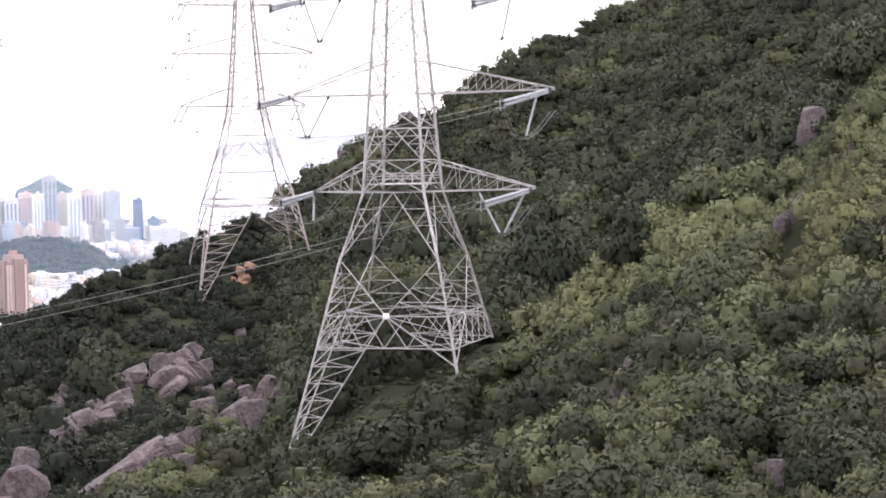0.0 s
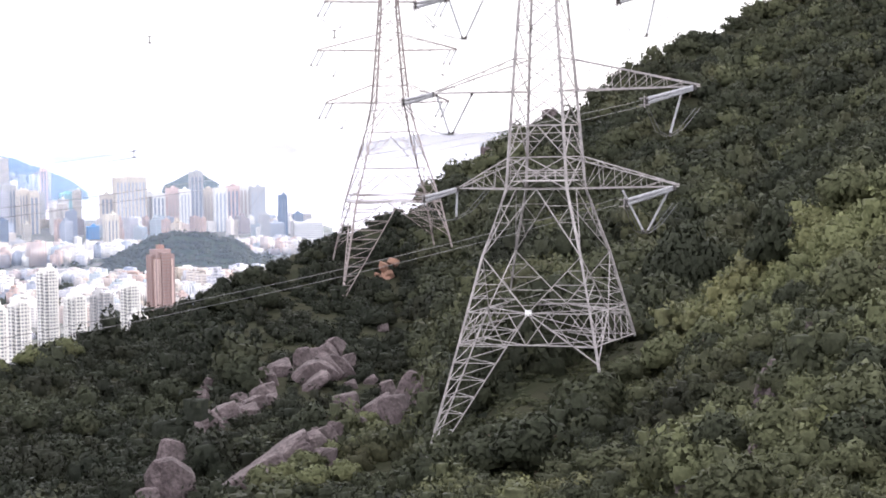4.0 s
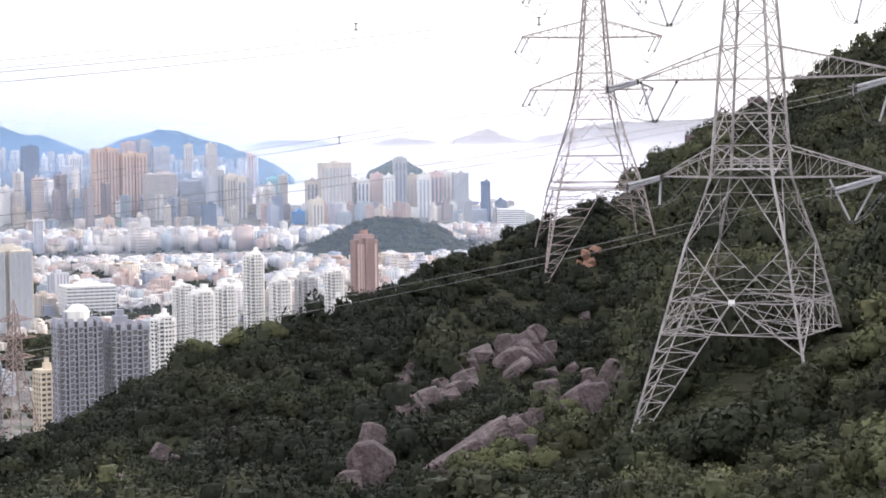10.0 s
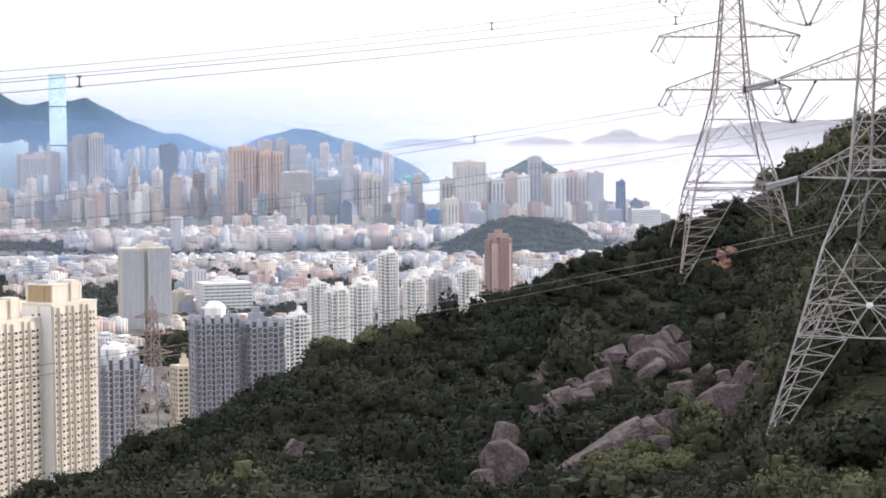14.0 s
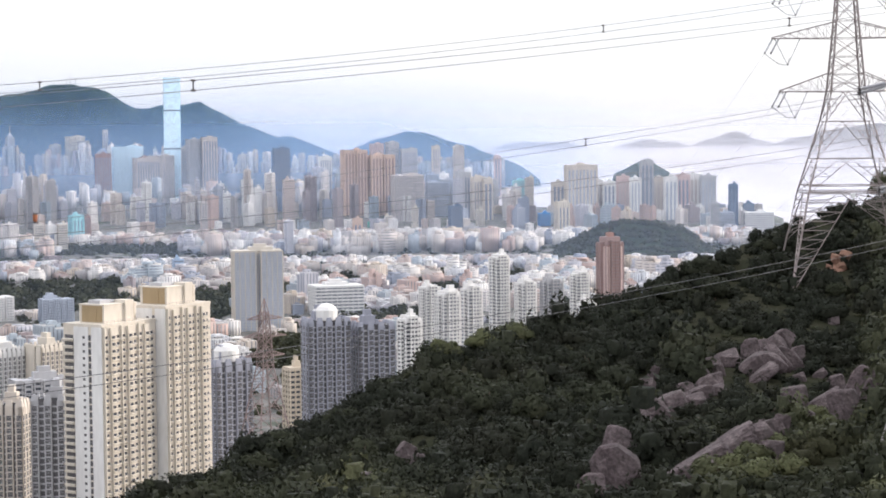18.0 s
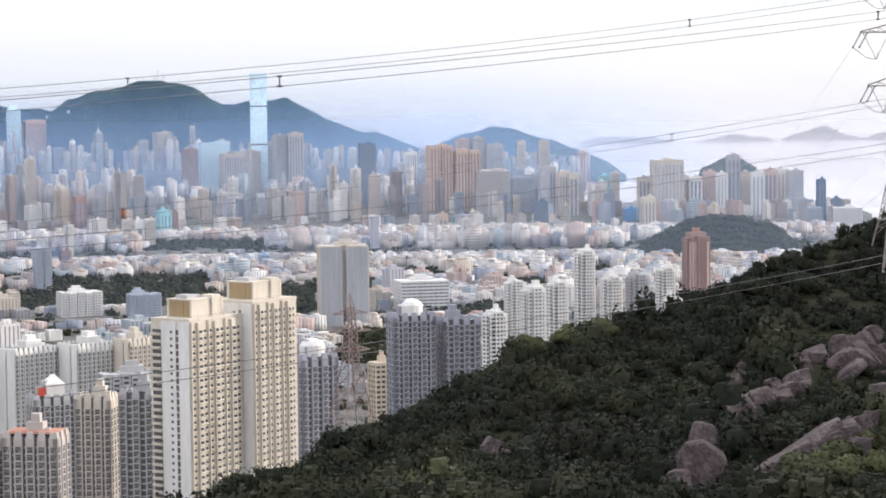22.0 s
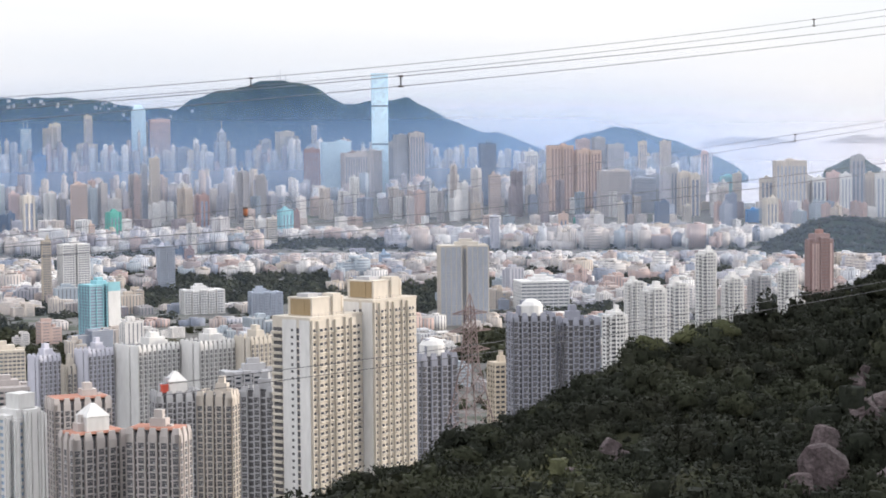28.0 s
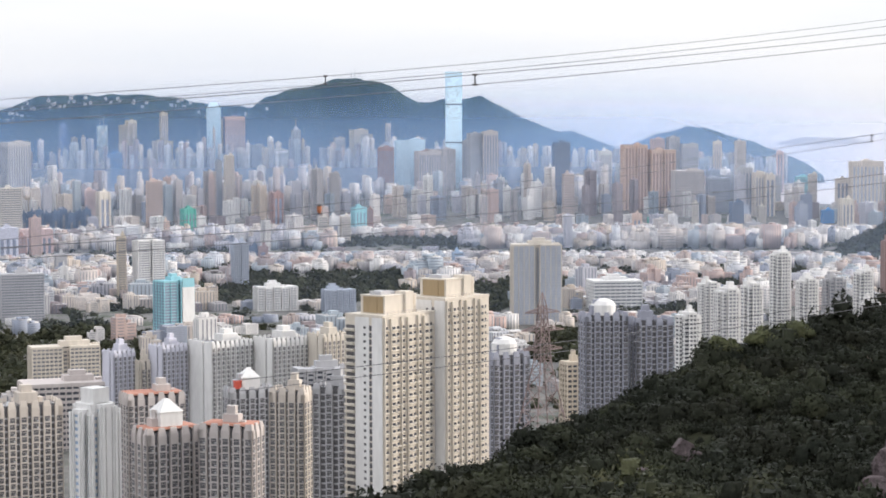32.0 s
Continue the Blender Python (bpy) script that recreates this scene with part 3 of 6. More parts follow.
# tension strings toward the next span, hanging strings and their jumper loops
for z, tip, pull, hang in ((Z_LOW, 12.9, 1.0, (12.1, 7.4, 9.8, -4.2)), (Z_LOW, -8.6, 0.7, (-9.0, None, -9.1, -2.8)), (Z_MID, 14.9, 1.0, (13.4, None, 12.1, -4.4)),
                           (Z_MID, -11.0, 0.62, (-11.0, -7.3, -9.4, -3.9)), (Z_TOP, 12.4, 1.0, (11.0, None, 10.0, -4.4)), (Z_TOP, -9.6, 0.62, (-9.6, -5.9, -7.9, -4.0))):
    end = Vector((tip - 4.0 * pull, 4.4 * pull, z - 1.3 * pull))
    for dz in (-0.2, 0.2):
        insulator(near, (tip - 0.25 * pull, 0.3, z + dz * 0.5), end + Vector((0, 0, dz)), 0.17)
    part("arcing_ring", Shape().bar(end + Vector((0, 0, -0.55)), end + Vector((0, 0, 0.55)), 0.06).bar(end + Vector((-0.5, 0, -0.3)), end + Vector((0.5, 0, -0.3)), 0.06).bar(end + Vector((-0.5, 0, 0.3)), end + Vector((0.5, 0, 0.3)), 0.06), STEEL, near)
    a, b, low_x, drop = hang
    clamp = Vector((low_x, 0.5, z + drop))
    for x in (a, b):
        if x is not None:
            insulator(near, (x, 0, z), clamp + Vector((0.12 if x > low_x else -0.12, 0, 0)), 0.12)
    for dx in (-0.22, 0.22):
        pts = [end + Vector((0, 0, dx)), end.lerp(clamp, 0.55) + Vector((dx, 0, -1.0)), clamp + Vector((dx, 0, -0.1)), clamp + Vector((0.6 + dx, -2.4, 0.6)), clamp + Vector((1.6 + dx, -5.0, 2.6))]
        part("jumper_cable", tube(pts, 0.035), WIRE, near, "dark looped jumper cable")

FAR_AZ, FAR_R = -19.4, 358.0
far_base = polar(FAR_AZ, FAR_R, 0)
far_x = -polar(FAR_AZ + 99, 1, 0)
far_y = polar(FAR_AZ + 189, 1, 0)
far_m = Matrix(((far_x.x, far_y.x, 0, far_base.x), (far_x.y, far_y.y, 0, far_base.y), (0, 0, 1, 0), (0, 0, 0, 1)))
far_levels = [(185, 11.6), (188.7, 10.9), (205.9, 7.5), (211.9, 5.8), (218.4, 4.0), (223.6, 2.95), (232.9, 2.15), (243, 1.4)]
far_pylon = pylon("tall reddish-grey lattice pylon on the hill shoulder", far_m, far_levels,
                  [205.9, 211.9, 218.4, 223.6, 226.6, 229.7, 232.9, 236, 239.5, 243], [197.2, 199.5, 200.0, 188.7],
                  [(223.6, 3.4, 11.6, 10.6), (232.9, 2.9, 12.9, 12.2), (241.5, 2.4, 11.6, 10.8)], 0.17, 0.075, STEEL_FAR, 0.5, 247, (205.9, 207.2, 211.9, 218.4), apex=(0, 1, 2))
for y in (-7.5, 6.9):
    part("walkway", Shape().box(-7.5, 7.5, y, y + 0.6, 206.1, 206.25), STEEL_FAR, far_pylon)
part("sign_plate", Shape().box(-0.4, 0.4, 7.75, 7.83, 205.2, 206.0), SIGN, far_pylon, "small white plate")
for z, lx, rx in ((223.6, -11.5, 10.5), (232.9, -12.8, 12.1), (241.5, -11.4, 10.6)):
    for x in (lx, rx):
        g = 1 if x > 0 else -1
        for dx in (0.0, -1.1):
            insulator(far_pylon, (x + g * dx, 0, z), (x + g * dx - 1.6, 2.0, z - 2.6), 0.15)
        low = Vector((x - g * 2.6, 0.6, z - 4.6))
        insulator(far_pylon, (x - g * 0.4, 0, z), low, 0.07)
        insulator(far_pylon, (x - g * 4.8, 0, z), low, 0.07)
        pts = [Vector((x - 1.6, 2.0, z - 2.6)), Vector((x - g * 1.4 - 0.5, 1.4, z - 4.4)), low, Vector((x - g * 3.4, -3, z - 3.2))]
        part("jumper_cable", tube(pts, 0.05), WIRE, far_pylon, "dark looped jumper cable")

V_AZ, V_R = -2.85, 620.0
v_ground = ground_z(V_AZ, V_R)
v_base = polar(V_AZ, V_R, 0)
v_m = Matrix.Translation(v_base) @ pose(0, 0, 0, 0, 0, 30)
valley = pylon("reddish lattice pylon below the ridge in front of tower blocks", v_m,
               [(v_ground, 9.6), (123, 6.0), (146, 2.0), (162, 1.1), (164, 0.9)],
               [v_ground, v_ground + 22, 85, 104, 123, 131, 138, 143, 147, 150, 153, 156, 159, 162, 164], [v_ground] * 4,
               [(150, 1.6, 7.0, 7.0), (156, 1.6, 7.6, 7.6), (161.5, 1.4, 6.2, 6.2)], 0.24, 0.11, STEEL_RUST, 0.4, 168)


# ---- conductors of the near line ----
def line_point(p, az):
    """Point in plan at direction az on the line that passes the eye at distance p."""
    return p / math.cos(radians(az - P_PHI))


def power_line(label, p, marks, spacers=(), gap=0.52, r=0.02, ball=None, end=30):
    """Two sub-conductors that run through marks (direction, elevation)."""
    t = thing("power_line", label, "cable", group="conductors of the near line")
    marks = sorted(marks)
    ss = [p * math.tan(radians(a - P_PHI)) for a, e in marks]
    zs = [line_point(p, a) * math.tan(radians(e)) for a, e in marks]
    k = np.polyfit(ss, zs, 2)
    s0, s1 = ss[0], p * math.tan(radians(end - P_PHI))
    foot, way = polar(P_PHI, p, EYE), polar(P_PHI + 90, 1, 0)
    point = lambda s, dz: foot + way * s + Vector((0, 0, float(np.polyval(k, s)) + dz))
    n = 60
    for dz in (-gap / 2, gap / 2):
        part("conductor", tube([point(s0 + (s1 - s0) * i / n, dz) for i in range(n + 1)], r), WIRE, t)
    for a in spacers:
        s = p * math.tan(radians(a - P_PHI))
        q = point(s, 0)
        sp = Shape()
        for dz in (-gap / 2, gap / 2):
            sp.bar(q + way * -0.14 + Vector((0, 0, dz)), q + way * 0.14 + Vector((0, 0, dz)), 0.06, 0, 6)
        sp.bar(q - Vector((0, 0, gap / 2)), q + Vector((0, 0, gap / 2)), 0.05)
        part("spacer", sp, STEEL_DARK, t, "small dark spacer clamp")
    if ball:
        q = point(p * math.tan(radians(ball - P_PHI)), 0)
        part("marker", Shape().round(q.x, q.y, 0.08, 0.15, q.z - 0.25, q.z - 0.1).round(q.x, q.y, 0.15, 0.15, q.z - 0.1, q.z + 0.2), BALL, t, "orange marker")
    return t


P0 = P_R * math.cos(radians(P_AZ - P_PHI))
power_line("twin black conductors of the upper circuit against the sky", P0 + 12, [(12.45, 1.17), (3.36, 1.58), (-6.7, 2.62), (-12.5, 3.32), (-20.5, 4.25)], (3.34, -12.62))
power_line("twin black conductors high over the city", P0 - 12, [(12.46, 0.74), (-0.9, 1.66), (-8.3, 2.33), (-12.47, 2.86), (-17.84, 3.37), (-27, 4.5)], (-0.93, -17.84))
power_line("twin black conductors with an orange marker", P0 + 12.5, [(12.5, -2.84), (3.54, -2.01), (-3.5, -1.07), (-12.1, 0.02), (-17.55, 0.86), (-19.98, 1.28)], (3.54, -12.1), ball=3.54)
power_line("twin black conductors sagging over the city", P0 - 15, [(-6.37, -1.78), (-12.21, -1.09), (-18.31, -0.32), (-22.69, 0.47), (-26.6, 1.24)])
power_line("twin dark conductors low across the wooded slope", P0 - 13, [(2.65, -6.60), (-1.27, -6.07), (-4.39, -5.95), (-12.5, -4.5), (-18.1, -3.37), (-21.95, -2.57), (-25.86, -1.55)], end=6)

# ---- conductors of the far line, going down to the valley ----
far_line = thing("power_line", "thin distant conductors dropping toward the valley", "cable", group="conductors of the far line")
for z, lx, rx in ((223.6, -13.1, 8.9), (232.9, -14.4, 10.5)):
    for x in (lx, rx):
        a = far_m @ Vector((x, 2.0, z - 2.6))
        b = spot(-10.5 + x * 0.02, 1500, 60)[0] + Vector((x, 0, z - 220))
        pts = [a.lerp(b, u) - Vector((0, 0, 60 * u * (1 - u))) for u in [i / 24 for i in range(25)]]
        part("conductor", tube(pts, 0.022, 4), WIRE, far_line)


# ---- rocks ----
def boulder(w, d, h, seed, cuts=5):
    """A rounded joint block: a cube worn at its edges, split by a few flat faces."""
    bm = bmesh.new()
    bmesh.ops.create_cube(bm, size=2)
    bmesh.ops.subdivide_edges(bm, edges=bm.edges[:], cuts=7, use_grid_fill=True)
    rnd = random.Random(seed)
    planes = []
    for _ in range(cuts):
        n = Vector((rnd.uniform(-1, 1), rnd.uniform(-1, 0.6), rnd.uniform(-0.5, 1))).normalized()
        planes.append((n, rnd.uniform(0.82, 1.2)))
    lean = Vector((rnd.uniform(-0.12, 0.12), rnd.uniform(-0.1, 0.2), 0))
    for v in bm.verts:
        p = v.co.copy()
        q = p * ((abs(p.x) ** 10 + abs(p.y) ** 10 + abs(p.z) ** 10) ** -0.1) * max(abs(p.x), abs(p.y), abs(p.z))
        for n, k in planes:
            over = q.dot(n) - k
            if over > 0:
                q -= n * over * 0.95
        q += lean * q.z
        q += p.normalized() * (noise.noise(p * 1.3 + Vector((seed, 0, 0))) * 0.05 + noise.noise(p * 4 + Vector((0, seed, 0))) * 0.025 - max(0.0, 0.08 - abs(noise.noise(p * 1.7 + Vector((3, 1, seed))))) * 0.9)
        v.co = (q.x * w / 2, q.y * d / 2, q.z * h / 2)
    me = bpy.data.meshes.new("boulder")
    bm.to_mesh(me)
    bm.free()
    me.materials.append(ROCK)
    return me


CLEAR = []


def rock(az, e, wide, high, seed, tilt=0, label="pinkish-grey weathered granite boulder among shrubs", deep=None, lift=0.3, first=40.0):
    """A boulder seen at (az, e), wide and high in degrees."""
    r = on_slope(az, e - high * 0.35, first)
    k = r * math.pi / 180
    z = EYE + r * math.tan(radians(e))
    CLEAR.append((az, wide * 0.42, r - 8.0, r + 0.1 * wide * k, z + 0.1 * high * k))
    me = boulder(wide * k, (deep or wide * 0.8) * k, high * k * 1.25, seed)
    ob = tagged(new("boulder", me), label, "boulder", "boulders on the slope")
    ob.matrix_world = Matrix.Translation(polar(az, r + 0.1 * wide * k, z)) @ pose(0, 0, 0, 0, 0, az) @ pose(0, 0, 0, 0, tilt, 0)
    return ob


SLAB = "long bare slab of pinkish granite lying down the slope"
for i, (az, e, wide, high, tilt) in enumerate(((-16.79, -5.98, 0.52, 0.65, -10), (-17.12, -6.37, 1.07, 0.75, -40), (-17.48, -5.83, 0.58, 0.55, -25), (-17.81, -5.70, 0.55, 0.68, -25),
                                             (-17.83, -6.18, 0.55, 0.75, -40), (-17.01, -6.69, 1.23, 0.29, -40), (-18.11, -6.09, 0.42, 0.49, -15), (-16.60, -6.01, 0.26, 0.45, 0),
                                             (-17.51, -6.21, 0.49, 0.84, -40), (-17.15, -5.85, 0.45, 0.42, -10))):
    rock(az, e, wide, high, 1 + i, tilt, first=60.0)          # the big cracked outcrop: blocks parted by open joints
for i, (az, e, wide, high, tilt) in enumerate(((-16.04, -6.23, 0.84, 0.42, -22), (-15.59, -6.39, 0.71, 0.42, -25), (-15.78, -6.52, 0.49, 0.36, -10), (-15.32, -6.64, 0.55, 0.42, -30),
                                             (-15.71, -6.81, 0.55, 0.36, -15), (-15.47, -6.87, 0.58, 0.32, -20), (-14.93, -7.06, 0.52, 0.39, -20), (-15.80, -7.07, 0.55, 0.29, -12),
                                             (-15.27, -7.17, 0.97, 0.36, -25), (-14.79, -7.34, 0.55, 0.32, -15), (-14.40, -7.50, 1.13, 0.49, -25), (-13.91, -7.76, 1.01, 0.58, -35),
                                             (-13.64, -8.00, 0.65, 0.42, -35), (-15.10, -7.41, 0.81, 0.36, -20))):
    rock(az, e, wide, high, 9 + i, tilt, first=60.0)          # the row of rounded blocks
for i, (az, e, wide, high, tilt) in enumerate(((-12.95, -8.71, 0.88, 0.97, 10), (-13.34, -8.64, 0.36, 0.75, -14), (-12.91, -9.40, 1.43, 1.36, -6), (-12.22, -9.83, 0.81, 0.65, 0))):
    rock(az, e, wide, high, 23 + i, tilt, first=60.0)          # the two standing blocks low on the slope
for i, (az, e, wide, high, tilt) in enumerate(((-18.69, -6.58, 0.42, 0.23, -45), (-18.00, -7.33, 0.75, 0.65, -10), (-17.82, -7.81, 0.52, 0.58, 20), (-18.21, -7.86, 0.55, 0.55, 25),
                                             (-19.17, -7.00, 0.58, 0.65, -15), (-19.77, -7.07, 0.81, 1.20, 18), (-19.41, -7.50, 0.88, 0.91, -20), (-18.84, -7.45, 1.13, 0.45, -32),
                                             (-18.52, -7.82, 0.81, 0.39, -30), (-20.00, -7.34, 0.55, 1.13, 25), (-20.59, -6.75, 0.39, 0.58, 15), (-20.82, -7.10, 0.49, 0.81, 20),
                                             (-21.03, -7.58, 0.42, 0.81, 15), (-13.95, -6.69, 0.29, 0.55, 20), (-13.82, -6.91, 0.49, 0.36, -20))):
    rock(az, e, wide, high, 27 + i, tilt, first=60.0)          # blocks beside the pylon leg
for i, (az, e, wide, high, tilt) in enumerate(((-6.88, -8.91, 0.68, 0.71, -10), (-7.20, -9.17, 0.42, 0.55, 10), (-5.66, -9.68, 0.58, 0.55, 0), (-14.10, -4.46, 0.19, 0.19, 0),
                                             (-18.12, -6.69, 0.36, 0.23, -20), (-19.08, -5.10, 0.32, 0.23, -10), (-21.75, -8.86, 0.49, 0.32, 0))):
    rock(az, e, wide, high, 42 + i, tilt, first=60.0)          # single stones
for i, (az, e, wide, high, tilt) in enumerate(((-15.08, -9.31, 2.43, 0.45, -30), (-15.73, -8.96, 2.76, 0.52, -33), (-14.91, -9.40, 1.78, 0.39, -30), (-16.47, -8.72, 2.11, 0.65, -30),
                                             (-15.98, -8.55, 1.46, 0.32, -36), (-17.12, -8.50, 1.46, 0.84, -25), (-16.88, -8.33, 0.97, 0.58, -25), (-17.55, -8.40, 0.49, 1.13, 10),
                                             (-17.28, -8.85, 0.81, 0.65, 0))):
    rock(az, e, wide, high, 80 + i, tilt, SLAB, wide * 0.4, first=60.0)
for i, (az, e, wide, high, tilt) in enumerate(((-30.23, -6.57, 0.55, 0.58, 20), (-29.95, -6.92, 0.49, 0.81, 15), (-30.17, -7.16, 0.42, 0.65, 30), (-29.68, -7.64, 0.32, 0.65, 15),
                                             (-30.40, -6.92, 0.36, 0.81, 30), (-31.34, -5.32, 0.49, 0.52, 10), (-34.51, -2.55, 0.52, 0.65, 20), (-34.83, -2.24, 0.49, 0.42, -30),
                                             (-35.15, -1.68, 0.36, 0.65, 35), (-35.43, 0.38, 0.71, 0.88, 15), (-35.23, 0.10, 0.42, 0.49, 0), (-34.81, -3.78, 0.65, 0.36, 0),
                                             (-34.67, -9.00, 0.81, 0.42, -25), (-34.35, -9.47, 0.58, 0.71, 0), (-29.42, -9.15, 0.26, 0.97, 20), (-29.45, -9.76, 0.55, 0.55, 20),
                                             (-27.69, -9.65, 0.65, 0.58, -10), (-36.57, -0.28, 0.29, 0.32, 0), (-23.97, 0.81, 0.49, 0.36, 0), (-22.14, -0.18, 0.36, 0.26, 0))):
    rock(az, e + 0.08, wide, high * 1.1, 101 + i, tilt)          # rocks that break through the near slope
scar_r = on_slope(-19.2, -3.5, 150)
scar_bm = bmesh.new()
for x, y, z, w, h, tilt, seed in ((-0.5, -0.8, -1.7, 2.3, 1.9, 24, 77), (0.3, 0.0, -0.5, 2.0, 1.8, -33, 78), (-0.1, 0.5, 0.7, 2.5, 1.6, 17, 79), (1.3, 1.2, 1.6, 1.7, 1.7, 41, 80), (-1.5, 0.3, -0.9, 1.3, 1.2, -15, 81)):
    clod = boulder(w, 1.8, h, seed)                     # broken clods of bare soil, stepping up the bank
    clod.transform(pose(x, y, z, 20, tilt, seed * 37))
    scar_bm.from_mesh(clod)
    bpy.data.meshes.remove(clod)
scar_me = bpy.data.meshes.new("earth_scar")
scar_bm.to_mesh(scar_me)
scar_me.materials.append(EARTH)
scar = tagged(new("earth_scar", scar_me), "patch of bare reddish earth on the slope", "earth")
scar.matrix_world = Matrix.Translation(polar(-19.2, scar_r - 4.2, EYE + scar_r * math.tan(radians(-3.42)))) @ pose(0, 0, 0, 0, 0, -19)


# ---- vegetation ----
def crown_arrays(lobes, leaves, size, seed, loose=1.0):
    """Corner arrays of one crown of radius 1: small leaf triangles over rounded clumps."""
    rng = np.random.default_rng(seed)
    ang, up = rng.uniform(0, 2 * np.pi, lobes), rng.uniform(-0.1, 1.0, lobes)
    out_r = rng.uniform(0.45, 0.78, lobes)
    rad = np.sqrt(np.maximum(0.0, 1 - up ** 2)) * out_r
    c = np.stack([np.cos(ang) * rad, np.sin(ang) * rad, 0.16 + up * out_r * rng.uniform(0.7, 1.1, lobes)], 1)
    c[0] = (0, 0, 0.18)
    lr = rng.uniform(0.20, 0.40, lobes)
    lr[0] = 0.55
    which = rng.choice(lobes, leaves, p=lr ** 2 / np.sum(lr ** 2))
    d = rng.normal(size=(leaves, 3))
    d[:, 2] = np.abs(d[:, 2]) - 0.35
    d /= np.linalg.norm(d, axis=1, keepdims=True)
    pos = c[which] + d * (lr[which] * rng.uniform(0.8, 1.0 + 0.2 * loose, leaves))[:, None]
    shade = d * 0.4 + (pos - np.array((0, 0, 0.2))) * 1.0 + rng.normal(size=d.shape) * 0.07
    shade /= np.linalg.norm(shade, axis=1, keepdims=True)
    nrm = d + rng.normal(size=d.shape) * 0.4
    nrm /= np.linalg.norm(nrm, axis=1, keepdims=True)
    u = np.cross(nrm, rng.normal(size=d.shape))
    u /= np.linalg.norm(u, axis=1, keepdims=True)
    w = np.cross(nrm, u)
    sz = size * rng.uniform(0.6, 1.4, leaves)[:, None]
    leaf = np.stack([pos - u * sz * 1.2 - w * sz * 0.5, pos + u * sz * 1.2 - w * sz * 0.4, pos + w * sz * 1.1 + nrm * sz * 0.25], 1).reshape(-1, 3)
    faces = np.arange(leaves * 3).reshape(-1, 3)
    hull = np.array([(x, y, z) for x in (-1, 1) for y in (-1, 1) for z in (-1, 1)], float) / 3 ** 0.5
    tri = np.array([(0, 1, 3), (0, 3, 2), (4, 6, 7), (4, 7, 5), (0, 4, 5), (0, 5, 1), (2, 3, 7), (2, 7, 6), (0, 2, 6), (0, 6, 4), (1, 5, 7), (1, 7, 3)])
    lump = hull[None] * (lr * 0.8)[:, None, None] * rng.uniform(0.8, 1.1, (lobes, 8, 1))
    core = (c[:, None, :] + lump).reshape(-1, 3)
    tris = (tri[None] + (np.arange(lobes) * 8)[:, None, None]).reshape(-1, 3)
    out = lump / np.linalg.norm(lump, axis=2, keepdims=True) * 0.4 + (core.reshape(lobes, 8, 3) - np.array((0, 0, 0.2))) * 1.0
    out = (out / np.linalg.norm(out, axis=2, keepdims=True)).reshape(-1, 3)
    return leaf, faces, core, tris, np.concatenate([np.repeat(shade, 3, axis=0), out])


def foliage_mesh(name, items):
    """One mesh from (arrays, place, scale, turn, tone) of many crowns."""
    vs, q, tr, tone, nr, nv = [], [], [], [], [], 0
    for (quad, faces, core, tris, shade), p, sc, turn, tn in items:
        ct, st = math.cos(turn), math.sin(turn)
        rot = np.array(((ct, st, 0), (-st, ct, 0), (0, 0, 1)))
        vs += [quad @ rot * sc + p, core @ rot * sc + p]
        q.append(faces + nv)
        tr.append(tris + nv + len(quad))
        nr.append(shade @ rot)
        nv += len(quad) + len(core)
        tone += [np.full(len(quad) + len(core), tn)]
    vs, q, tr = np.concatenate(vs), np.concatenate(q), np.concatenate(tr)
    me = bpy.data.meshes.new(name)
    me.vertices.add(len(vs))
    me.vertices.foreach_set("co", vs.astype(np.float32).ravel())
    me.loops.add(q.size + tr.size)
    me.loops.foreach_set("vertex_index", np.concatenate([q.ravel(), tr.ravel()]).astype(np.int32))
    me.polygons.add(len(q) + len(tr))
    start = np.concatenate([np.arange(len(q)) * 3, q.size + np.arange(len(tr)) * 3])
    me.polygons.foreach_set("loop_start", start.astype(np.int32))
    me.polygons.foreach_set("use_smooth", np.ones(len(q) + len(tr), bool))
    me.materials.append(LEAF)
    at = me.attributes.new("tone", "FLOAT", "POINT")
    at.data.foreach_set("value", np.concatenate(tone).astype(np.float32))
    me.update(calc_edges=True)
    me.validate()
    soft = me.attributes.new("custom_normal", "FLOAT_VECTOR", "POINT")       # leaves catch the light as the rounded clump does
    soft.data.foreach_set("vector", np.concatenate(nr).astype(np.float32).ravel())
    return me


FINE = [crown_arrays(12, 620, 0.050, s, 0.7) for s in range(10)]
MEDIUM = [crown_arrays(11, 390, 0.060, 20 + s, 0.9) for s in range(10)]
COARSE = [crown_arrays(10, 270, 0.068, 40 + s, 0.9) for s in range(10)]
PARKLIKE = [crown_arrays(3, 34, 0.16, 60 + s) for s in range(4)]
LOW = [crown_arrays(3, 48, 0.12, 70 + s, 1.0) for s in range(5)]
rng = random.Random(5)
beds = {"front": [], "back": [], "main": []}


def hidden_rock(az, r, z, size):
    """True where a shrub would stand before or on a bare rock."""
    for a, half, r0, r1, zr in CLEAR:
        if abs(az - a) < half + math.degrees(0.2 * size / r) and r0 < r < r1:
            return True
    return False


def before_leg(az, r, top):
    """True where a shrub would hide the long leg of the near pylon."""
    return -25.6 < az < -19.9 and r < 189 and math.degrees(math.atan2(top - EYE, r)) > curve(az, LEG_A, LEG_E)


